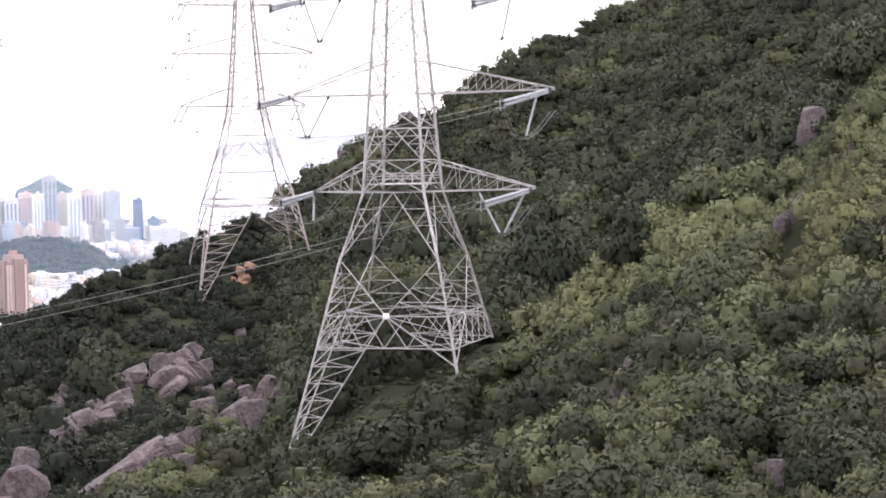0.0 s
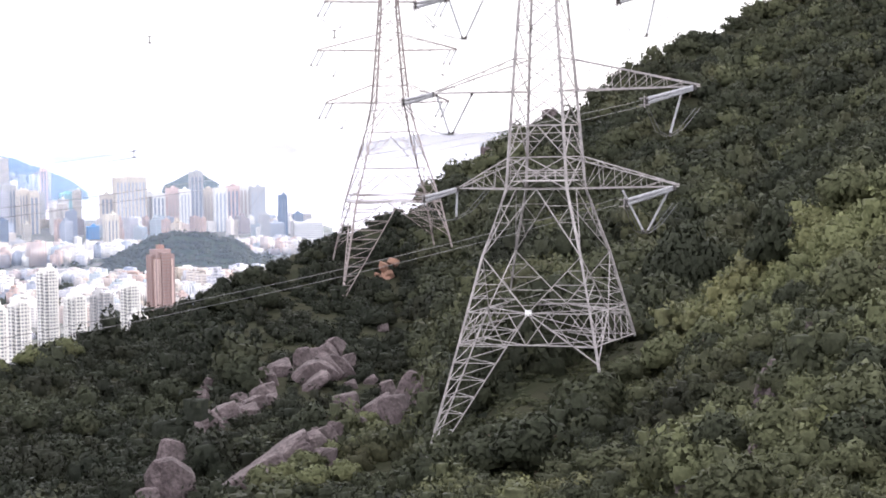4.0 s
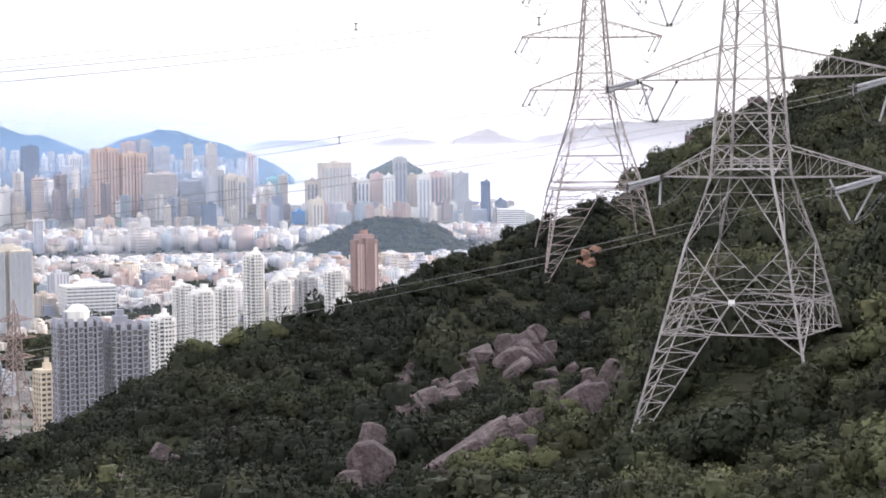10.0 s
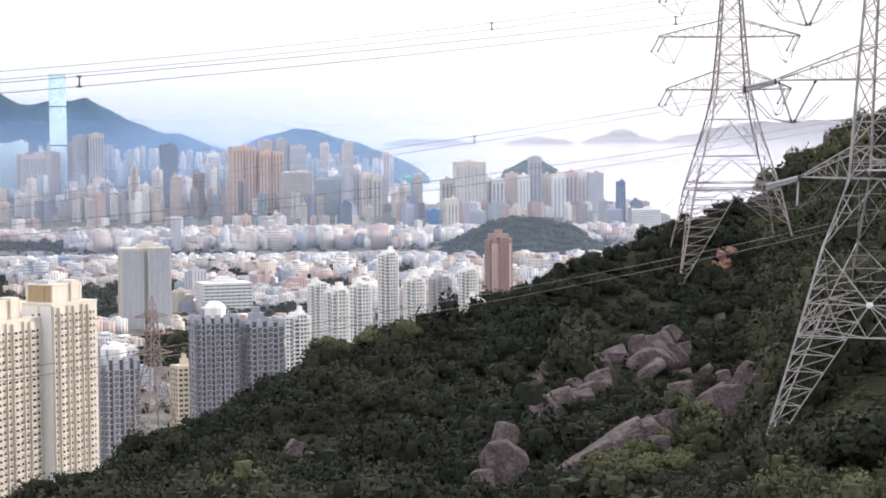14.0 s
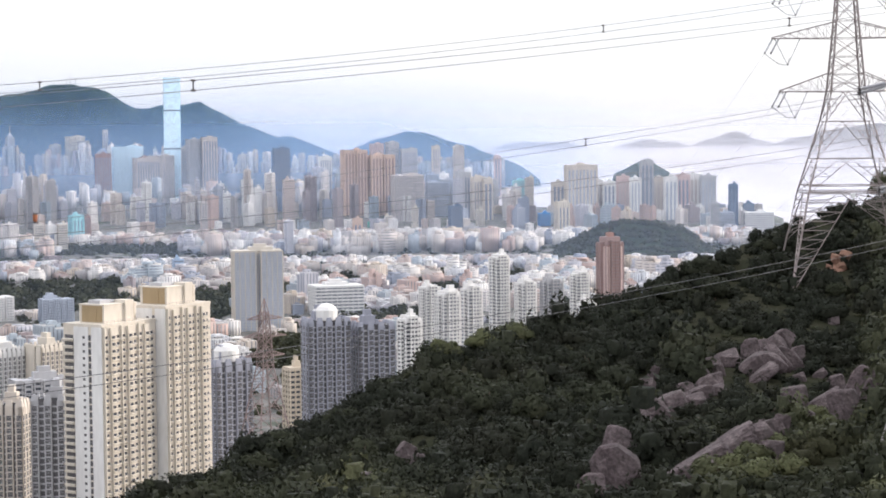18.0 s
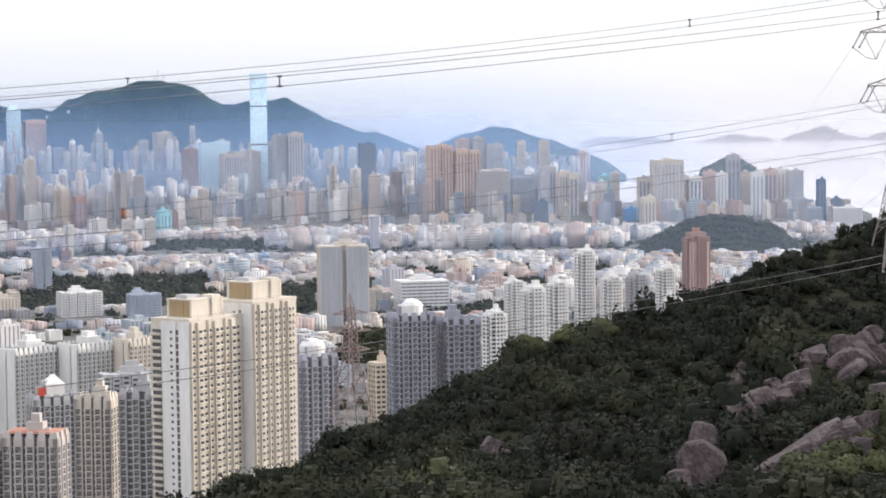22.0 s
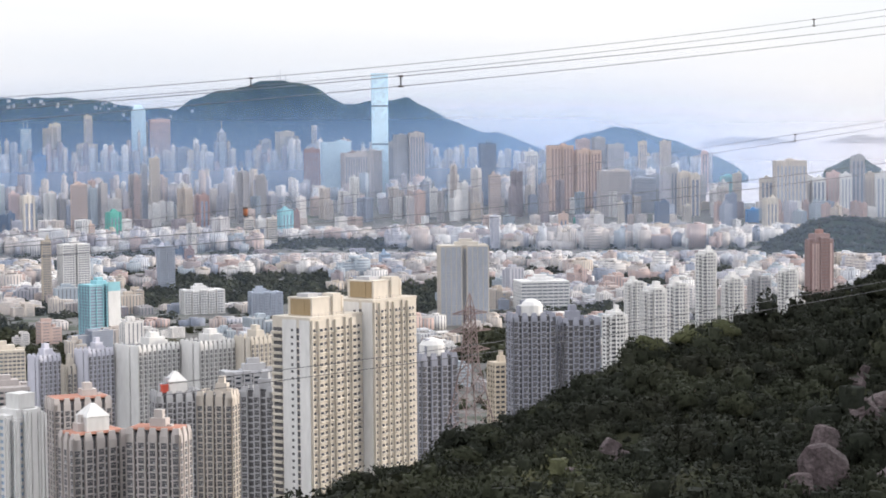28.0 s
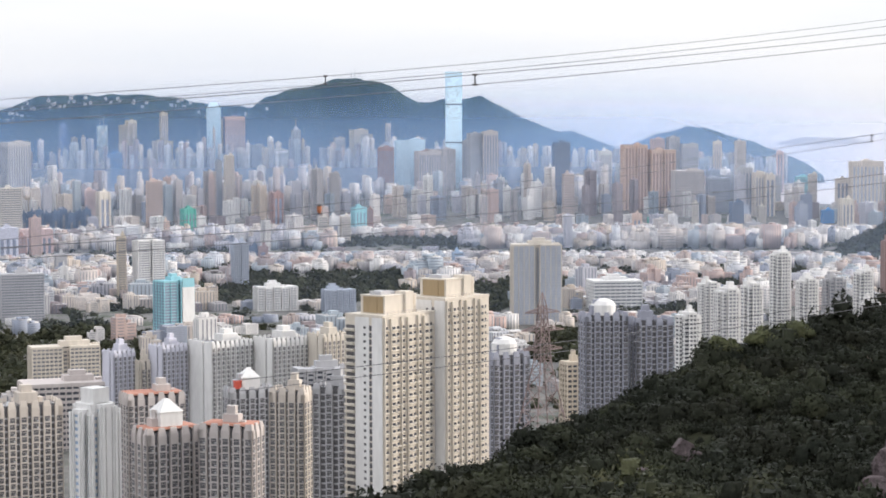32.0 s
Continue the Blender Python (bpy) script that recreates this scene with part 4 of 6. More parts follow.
LEG_A, LEG_E = (-25.6, -24.9, -24.2, -22.2, -21.7, -20.7, -19.9), (-4.75, -5.3, -6.0, -6.3, -7.1, -8.0, -9.0)
tries = 0
QUOTA = {"front": 1400, "back": 2000, "main": 2600}
while any(len(beds[k]) < QUOTA[k] for k in beds) and tries < 90000:
    tries += 1
    az = rng.uniform(-41, 13)
    rs, es = hill_knots(az)
    e = rng.uniform(-11.6, es[-1] + 0.05)
    bed = "main"
    if az < -20.2:
        if e <= es[-3]:
            r, bed = float(np.interp(e, es[3:-2], rs[3:-2])), "front"
        else:
            r, bed = float(np.interp(e, es[-2:], rs[-2:])), "back"
    else:
        r = float(np.interp(e, es[3:], rs[3:]))
    if len(beds[bed]) >= QUOTA[bed] or rng.random() > (r / 420) ** 1.2 + 0.12:
        continue
    r += rng.uniform(-3, 3)
    x, y = -math.sin(radians(az)) * r, math.cos(radians(az)) * r
    big = noise.noise(Vector((x / 26, y / 26, 11)))
    mid = noise.noise(Vector((x / 9, y / 9, 4)))
    if bed == "front":
        if big < -0.4 and rng.random() < 0.5:
            continue
        size = (1.5 + 1.0 * mid + rng.uniform(-0.6, 0.6)) * (1.6 if rng.random() < 0.12 else 1)
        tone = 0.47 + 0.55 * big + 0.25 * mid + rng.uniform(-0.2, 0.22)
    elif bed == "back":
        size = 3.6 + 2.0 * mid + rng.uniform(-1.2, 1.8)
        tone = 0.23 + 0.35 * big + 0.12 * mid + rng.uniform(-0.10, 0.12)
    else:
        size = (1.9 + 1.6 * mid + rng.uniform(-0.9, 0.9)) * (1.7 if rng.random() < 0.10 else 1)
        # tone drops leftward and uphill: the ridge's shade put into leaf colour
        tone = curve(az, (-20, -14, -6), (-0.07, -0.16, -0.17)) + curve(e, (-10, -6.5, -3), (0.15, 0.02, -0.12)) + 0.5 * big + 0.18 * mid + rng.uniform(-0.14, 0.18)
    size = max(0.6, size)
    if rng.random() < 0.03:
        tone += 0.3
    z = ground_z(az, r)
    if before_leg(az, r, z + size):
        size = 0.6
    if hidden_rock(az, r, z, size) or before_leg(az, r, z + size - 0.3):
        continue
    proto = rng.choice(FINE if r < 170 else MEDIUM if r < 300 else COARSE)
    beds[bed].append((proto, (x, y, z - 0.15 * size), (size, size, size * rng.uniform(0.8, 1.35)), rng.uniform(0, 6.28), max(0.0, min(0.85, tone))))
# undergrowth between the shrubs: ferns, grass tufts and seedlings
tufts = []
while len(tufts) < 2400:
    az = rng.uniform(-40, 4)
    rs, es = hill_knots(az)
    e = rng.uniform(-11.0, es[-1])
    if az < -20.2 and e > es[-3]:
        r, size = float(np.interp(e, es[-2:], rs[-2:])), rng.uniform(1.6, 3.0)
    elif az < -20.2:
        r, size = float(np.interp(e, es[3:-2], rs[3:-2])), rng.uniform(0.6, 1.3)
    else:
        r, size = float(np.interp(e, es[3:], rs[3:])), rng.uniform(0.9, 1.7)
    p = polar(az, r, ground_z(az, r) - 0.1)
    if hidden_rock(az, r, 0, 0.5 * size):
        continue
    if before_leg(az, r, p.z + size):
        size = 0.5
    tone = (0.36 if r < 185 and az < -20 else 0.10) + 0.3 * noise.noise(p / 20) + rng.uniform(-0.1, 0.2)
    tufts.append((rng.choice(LOW), tuple(p), (size, size, size * 0.7), rng.uniform(0, 6.28), max(0.0, min(0.8, tone))))
for _ in range(900):                                    # ferns on the bare ground round the pylon's feet
    az, r = rng.uniform(-26.2, -19.8), rng.uniform(138, 200)
    size = rng.uniform(0.45, 0.8)
    p = polar(az, r, ground_z(az, r) - 0.1)
    tufts.append((rng.choice(LOW), tuple(p), (size * 1.4, size * 1.4, size * 0.8), rng.uniform(0, 6.28), max(0.0, 0.3 + 0.4 * noise.noise(p / 12) + rng.uniform(-0.1, 0.15))))
tagged(new("undergrowth", foliage_mesh("undergrowth", tufts)), "low ferns and grass tufts between the shrubs", "undergrowth", kind="stuff")
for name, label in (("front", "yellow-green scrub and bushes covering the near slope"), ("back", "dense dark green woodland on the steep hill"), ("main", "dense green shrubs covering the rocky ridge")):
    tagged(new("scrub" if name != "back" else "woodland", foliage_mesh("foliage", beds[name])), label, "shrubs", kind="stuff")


# trees that stand out
def tree(az, r, height, width, tone, seed, label, fine=1400, foot=None):
    z = ground_z(az, r) if foot is None else EYE + r * math.tan(radians(foot))
    t = thing("tree", label, "tree", Matrix.Translation(polar(az, r, z)), "trees on the hill")
    rnd = random.Random(seed)
    s = Shape()
    k = height * 0.035
    s.round(0, 0, k * 1.3, k * 0.8, -0.6, height * 0.4, 8)
    part("trunk", s, BARK, t)
    s = Shape()
    for i in range(5):
        a = i * 1.256 + rnd.uniform(-0.4, 0.4)
        mid = Vector((math.cos(a) * width * 0.16, math.sin(a) * width * 0.16, height * 0.55))
        s.bar((0, 0, height * 0.35), mid, k * 0.6, 0, 6)
        s.bar(mid, Vector((math.cos(a) * width * 0.32, math.sin(a) * width * 0.32, height * rnd.uniform(0.65, 0.85))), k * 0.35, 0, 5)
    part("limbs", s, BARK, t)
    arr = crown_arrays(26, int(fine * 1.1), 0.056 if fine > 2600 else 0.068, 100 + seed, 0.8)
    ob = new("crown", foliage_mesh("crown", [(arr, (0, 0, height * 0.22), (width * 0.62, width * 0.62, height * 0.72), rnd.uniform(0, 6), tone)]))
    ob.parent = t
    return t


for i, (a, e, w, h, tn) in enumerate(((-27.75, -4.87, 1.95, 2.43, 0.10), (-30.27, -3.70, 1.54, 1.78, 0.16), (-32.66, -4.85, 1.95, 1.78, 0.50), (-28.53, -6.42, 1.30, 1.13, 0.15),
                                      (-30.82, -4.83, 1.13, 0.97, 0.18), (-30.35, -8.68, 1.62, 1.46, 0.55), (-28.99, -8.03, 1.13, 1.13, 0.45), (-34.76, -8.05, 1.78, 1.30, 0.12),
                                      (-36.83, -5.51, 1.46, 1.62, 0.42), (-36.33, -8.35, 1.78, 1.46, 0.40), (-32.36, -9.48, 1.46, 1.13, 0.55), (-35.69, -9.93, 1.95, 1.46, 0.10),
                                      (-27.09, -9.61, 1.46, 1.30, 0.48), (-23.43, -9.38, 2.27, 1.78, 0.14), (-33.71, -3.42, 1.46, 0.97, 0.55), (-37.01, -3.61, 1.30, 1.46, 0.25),
                                      (-33.03, -6.94, 1.78, 1.30, 0.18), (-36.04, -6.94, 1.30, 1.13, 0.12), (-24.59, -8.12, 1.46, 1.13, 0.30), (-26.41, -6.87, 1.46, 0.97, 0.40))):
    r = on_slope(a, e, 60) - 1.5                          # trees and tall bushes of the near slope: width and height in degrees
    k = r * math.pi / 180
    tree(a, r, h * k * 1.05, w * k, tn, i, "large round dark green tree on the slope" if tn < 0.2 else "tall leafy green bush on the slope", 5000 if i == 0 else 2400, e)
for i, (a, e) in enumerate(((-15.48, -9.63), (-16.13, -9.40), (-16.79, -9.09), (-16.13, -9.80), (-16.95, -9.65), (-17.45, -8.85), (-18.11, -8.14), (-18.51, -7.98), (-18.84, -8.22), (-18.26, -8.70), (-17.77, -9.50))):
    tree(a, on_slope(a, e, 60) - 1.0, 2.3, 3.4, (0.62, 0.78, 0.70)[i % 3], 40 + i, "low yellow-olive bush at the foot of the slab", 1500)
TREES = [(-32.4, 172, 4.0, 4.5, 0.6), (-25.0, 158, 5.0, 5.5, 0.28), (-22.6, 140, 4.0, 6.0, 0.2), (-33.8, 168, 3.6, 4.5, 0.68), (-27.2, 165, 3.4, 4.0, 0.62), (-33.0, 120, 4.5, 5.0, 0.5),
         (-36.9, 176, 6.0, 6.0, 0.3), (-29.0, 110, 3.8, 4.2, 0.42), (-17.0, 215, 4.4, 5.2, 0.12), (-14.5, 330, 4.0, 6.0, 0.15), (-15.4, 350, 4.5, 6.5, 0.12), (-10.0, 297, 3.6, 5.0, 0.7), (-9.2, 290, 3.2, 5.0, 0.8),
         (-8.0, 282, 3.2, 4.5, 0.75), (-6.3, 268, 2.8, 4.0, 0.25), (-3.3, 248, 2.6, 4.0, 0.25), (-20.2, 405, 4.5, 6.5, 0.15), (-26.2, 515, 4.5, 6.0, 0.2), (-28.0, 560, 5, 7.0, 0.2)]
for i, (a, r, h, w, tn) in enumerate(TREES):
    tree(a, r, h, w, tn, 10 + i, "bushy broadleaf tree with a light green crown" if tn > 0.38 else "bushy dark green broadleaf tree on the slope", 2200)


wood = random.Random(31)
for i in range(62):                                     # rounded trees that rise above the scrub
    if i < 16:
        a, e, h, w, tn = wood.uniform(-37, -25.5), wood.uniform(-10, -5.5), wood.uniform(2.4, 3.8), wood.uniform(3.2, 4.8), wood.uniform(0.2, 0.7)
        r = on_slope(a, e, 90)
    elif i < 34:
        a, h, w, tn = wood.uniform(-20, 1), wood.uniform(2.6, 4.0), wood.uniform(3.6, 5.4), wood.uniform(0.0, 0.3)
        r = on_slope(a, wood.uniform(-9.5, curve(a, BACK_A, BACK_E) - 0.6), 90)
    else:
        a, h, w, tn = wood.uniform(-38, -21), wood.uniform(5.5, 7.5), wood.uniform(7, 9.5), wood.uniform(0.08, 0.42)
        r = wood.uniform(300, 560)
    if hidden_rock(a, r, 0, w) or before_leg(a, r, ground_z(a, r) + h):
        continue
    tree(a, r, h, w, tn, 60 + i, "bushy broadleaf tree with a light green crown" if tn > 0.38 else "bushy dark green broadleaf tree on the slope", 1500)

# ---- the city ----
def flats(blocks, floor_h, spandrel, pier, pier_out=0.45, wall=0, glass=1, parapet=1.0, pier_w=0.6):
    """Walls and glazing of a tower made of blocks (x0, x1, y0, y1, z0, z1): a dark core, a ring for each floor, and upright piers."""
    s = Shape()
    for x0, x1, y0, y1, z0, z1 in blocks:
        s.box(x0 + 0.35, x1 - 0.35, y0 + 0.35, y1 - 0.35, z0, z1 - 0.3, glass)
        n = max(1, round((z1 - z0) / floor_h))
        fh = (z1 - z0) / n
        for i in range(n):
            s.box(x0, x1, y0, y1, z0 + i * fh - 0.5 * spandrel * fh, z0 + i * fh + 0.5 * spandrel * fh, wall)
        s.box(x0 - 0.1, x1 + 0.1, y0 - 0.1, y1 + 0.1, z1 - 0.35 * fh, z1 + parapet, wall)
        po, pw = pier_out, pier_w / 2
        m = max(1, round((x1 - x0) / pier))
        for c in (x0 + (x1 - x0) * i / m for i in range(m + 1)):
            s.box(c - pw, c + pw, y0 - po, y0 + 0.4, z0, z1, wall).box(c - pw, c + pw, y1 - 0.4, y1 + po, z0, z1, wall)
        m = max(1, round((y1 - y0) / pier))
        for c in (y0 + (y1 - y0) * i / m for i in range(m + 1)):
            s.box(x0 - po, x0 + 0.4, c - pw, c + pw, z0, z1, wall).box(x1 - 0.4, x1 + po, c - pw, c + pw, z0, z1, wall)
    return s


def roof_bits(w, d, z, seed, big=1.0):
    """Lift house and water tank on a roof of w by d."""
    rnd = random.Random(seed)
    s = Shape()
    a, b = w * rnd.uniform(0.12, 0.25), d * rnd.uniform(0.15, 0.28)
    cx = rnd.uniform(-0.2, 0.2) * w
    s.box(cx - a, cx + a, -b, b, z, z + 4.5 * big)
    s.box(cx - a * 0.6, cx + a * 0.5, -b * 0.6, b * 0.6, z + 4.5 * big, z + 7.5 * big)
    s.box(cx + a * 1.2, cx + a * 1.7, -b * 0.5, b * 0.3, z, z + 2.2)
    return s


# prototypes of the many plain blocks: shared meshes, true metres
PROTO = []
for i, (w, d, h, fh, sp, pr) in enumerate(((26, 24, 90, 3.0, 0.5, 4.5), (34, 18, 60, 3.2, 0.5, 5.5), (24, 24, 120, 3.0, 0.55, 4.0), (44, 16, 45, 3.2, 0.5, 5.0), (22, 20, 36, 3.2, 0.55, 5.0),
                                          (40, 34, 30, 3.6, 0.5, 6.0), (30, 28, 24, 3.4, 0.55, 5.0), (18, 18, 70, 3.0, 0.6, 4.0), (60, 30, 22, 4.0, 0.5, 7.0), (24, 16, 30, 3.2, 0.5, 4.0))):
    s = flats([(-w / 2, w / 2, -d / 2, d / 2, 0, h)], fh, sp + 0.1, pr, 0.3, pier_w=1.3)
    extra = roof_bits(w, d, h, i, 0.8)
    b = len(s.v)
    s.v += extra.v
    s.f += [tuple(b + k for k in f) for f in extra.f]
    s.m += [0] * len(extra.f)
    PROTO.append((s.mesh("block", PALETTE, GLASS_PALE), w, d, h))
CROSS = []
for i, (h, k) in enumerate(((105, 9), (125, 10), (85, 8))):
    s = flats([(-k * 1.9, k * 1.9, -k * 0.62, k * 0.62, 0, h), (-k * 0.62, k * 0.62, -k * 1.9, k * 1.9, 0, h + 2)], 2.9, 0.6, 3.6, 0.4, pier_w=1.3)
    extra = roof_bits(k * 2, k * 1.4, h + 2, 30 + i, 1.0)
    b = len(s.v)
    s.v += extra.v
    s.f += [tuple(b + j for j in f) for f in extra.f]
    s.m += [0] * len(extra.f)
    CROSS.append((s.mesh("cross_block", PALETTE, GLASS), k * 3.8, k * 3.8, h))
PROTO += CROSS
# plainer ones for the far mass: deep bands and corner posts
PLAIN = []


def striped(s, x0, x1, y0, y1, h):
    """A plain tall body with upright window strips."""
    s.box(x0, x1, y0, y1, 0, h)
    for lo, hi, side in ((x0, x1, 0), (y0, y1, 1)):
        n = max(2, round((hi - lo) / 5.0))
        for i in range(n):
            c = lo + (hi - lo) * (i + 0.5) / n
            if side == 0:
                s.box(c - 0.8, c + 0.8, y0 - 0.08, y1 + 0.08, 3, h - 2, 1)
            else:
                s.box(x0 - 0.08, x1 + 0.08, c - 0.8, c + 0.8, 3, h - 2, 1)
    return s


def stepped(s, w, d, h, seed):
    """A low block in two heights with thin window rows, a dark roof and clutter."""
    rnd = random.Random(seed)
    c = rnd.uniform(-0.15, 0.2) * w
    for x0, x1, y0, y1, hh in ((-w / 2, c, -d / 2, d / 2, h), (c, w / 2, -d / 2, d * rnd.uniform(0.2, 0.5), h * rnd.uniform(0.65, 0.95))):
        s.box(x0, x1, y0, y1, 0, hh)
        s.box(x0 + 0.8, x1 - 0.8, y0 + 0.8, y1 - 0.8, hh, hh + 0.15, 2)
        if seed % 2:
            for i in range(max(2, round((x1 - x0) / 4.5))):
                c2 = x0 + 1.5 + 4.5 * i
                if c2 + 1.3 < x1:
                    s.box(c2, c2 + 1.3, y0 - 0.06, y1 + 0.06, 2, hh - 1.2, 1)
            for i in range(max(2, round((y1 - y0) / 4.5))):
                c2 = y0 + 1.5 + 4.5 * i
                if c2 + 1.3 < y1:
                    s.box(x0 - 0.06, x1 + 0.06, c2, c2 + 1.3, 2, hh - 1.2, 1)
        else:
            n = max(2, round(hh / 3.6))
            for i in range(n):
                z = hh * (i + 0.5) / n
                s.box(x0 - 0.06, x1 + 0.06, y0 + 2, y1 - 2, z, z + 1.0, 1).box(x0 + 2, x1 - 2, y0 - 0.06, y1 + 0.06, z, z + 1.0, 1)
        for _ in range(3):
            a, b = rnd.uniform(x0 + 2, x1 - 5), rnd.uniform(y0 + 2, y1 - 5)
            s.box(a, a + rnd.uniform(2, 5), b, b + rnd.uniform(2, 4), hh, hh + rnd.uniform(1.5, 4.5))
    return s


for i, (me, w, d, h) in enumerate(PROTO):
    if i >= 10:
        s = striped(striped(Shape(), -w / 2, w / 2, -d * 0.18, d * 0.18, h), -w * 0.18, w * 0.18, -d / 2, d / 2, h + 2)
    elif h > 55:
        s = striped(Shape(), -w / 2, w / 2, -d / 2, d / 2, h)
    else:
        s = stepped(Shape(), w, d, h, 7 + i)
    s.box(-w * 0.18, w * 0.1, -d * 0.2, d * 0.2, h, h + 4)
    if h > 55 and i < 10:
        s.box(-w / 2 + 0.7, w / 2 - 0.7, -d / 2 + 0.7, d / 2 - 0.7, h, h + 0.15, 2)
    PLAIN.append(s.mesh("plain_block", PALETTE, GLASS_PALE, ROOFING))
    if i < 10 and h <= 55:
        PROTO[i] = (PLAIN[i], w, d, h)

taken = set()


def claim(az, d, w):
    """Keeps blocks apart: a rough cell for each."""
    x, y = -math.sin(radians(az)) * d, math.cos(radians(az)) * d
    cells = {(int(x // 30 + i), int(y // 30 + j)) for i in range(-int(w // 60), int(w // 60) + 1) for j in range(-int(w // 60), int(w // 60) + 1)}
    if cells & taken:
        return False
    taken.update(cells)
    return True


def tower(name, label, az, d, top_e, wide, mat=WHITE, glass=GLASS, turn=20, deep=0.8, fh=3.0, sp=0.5, pier=4.0, blocks=None, roof=True, base=None, pier_out=0.45, group="tower blocks", crown=None, pier_w=0.6):
    """A tower seen at direction az, its roof at elevation top_e, wide in degrees, at true distance d."""
    zb = land(az, d) - 2 if base is None else base
    h = EYE + d * math.tan(radians(top_e)) - zb
    w = wide * d * math.pi / 180 / (abs(math.cos(radians(turn))) + deep * abs(math.sin(radians(turn))))
    p, s = spot(az, d, zb)
    if len(label.split()) < 4:
        label += " in the hazy city"
    t = thing(name, label, "building", Matrix.Translation(p) @ pose(0, 0, 0, 0, 0, az + turn) @ Matrix.Diagonal((s, s, s, 1)), group)
    dd = w * deep
    bl = blocks(w, dd, h) if blocks else [(-w / 2, w / 2, -dd / 2, dd / 2, 0, h)]
    # past 1400 the same glazing is paler: distance haze put into its colour
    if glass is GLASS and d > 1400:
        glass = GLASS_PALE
    if fh > 25:                                  # far ribbed towers: broad upright bands
        sp, pier, pier_w, pier_out = 0.03, 9.5, 4.6, 1.0
    sh = flats(bl, fh, sp, pier, pier_out, pier_w=pier_w)
    wall, core = Shape(), Shape()
    for f, m in zip(sh.f, sh.m):
        (core if m else wall).f.append(f)
    wall.v = core.v = sh.v
    part("wall", wall, mat, t)
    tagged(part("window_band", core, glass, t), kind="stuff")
    if roof:
        part("roof_house", roof_bits(w, dd, h, int(abs(az) * 100)), mat, t)
    if crown:
        crown(t, w, dd, h)
    claim(az, d, max(w, dd))
    return t


def cross(w, d, h):
    return [(-w / 2, w / 2, -d * 0.17, d * 0.17, 0, h), (-w * 0.17, w * 0.17, -d / 2, d / 2, 0, h + 2), (-w * 0.36, w * 0.36, -d * 0.36, d * 0.36, 0, h - 1)]


def slabs(w, d, h):
    n = 5
    return [(-w / 2 + w * i / n, -w / 2 + w * (i + 0.72) / n, -d / 2, d / 2, 0, h - (i % 2) * 1.2) for i in range(n)] + [(-w / 2, w / 2, -d * 0.36, d * 0.36, 0, h - 0.5)]


def twin(w, d, h):
    return [(-w / 2, -w * 0.06, -d / 2, d / 2, 0, h), (w * 0.06, w / 2, -d / 2, d / 2, 0, h), (-w * 0.1, w * 0.1, -d * 0.3, d * 0.3, 0, h - 2)]


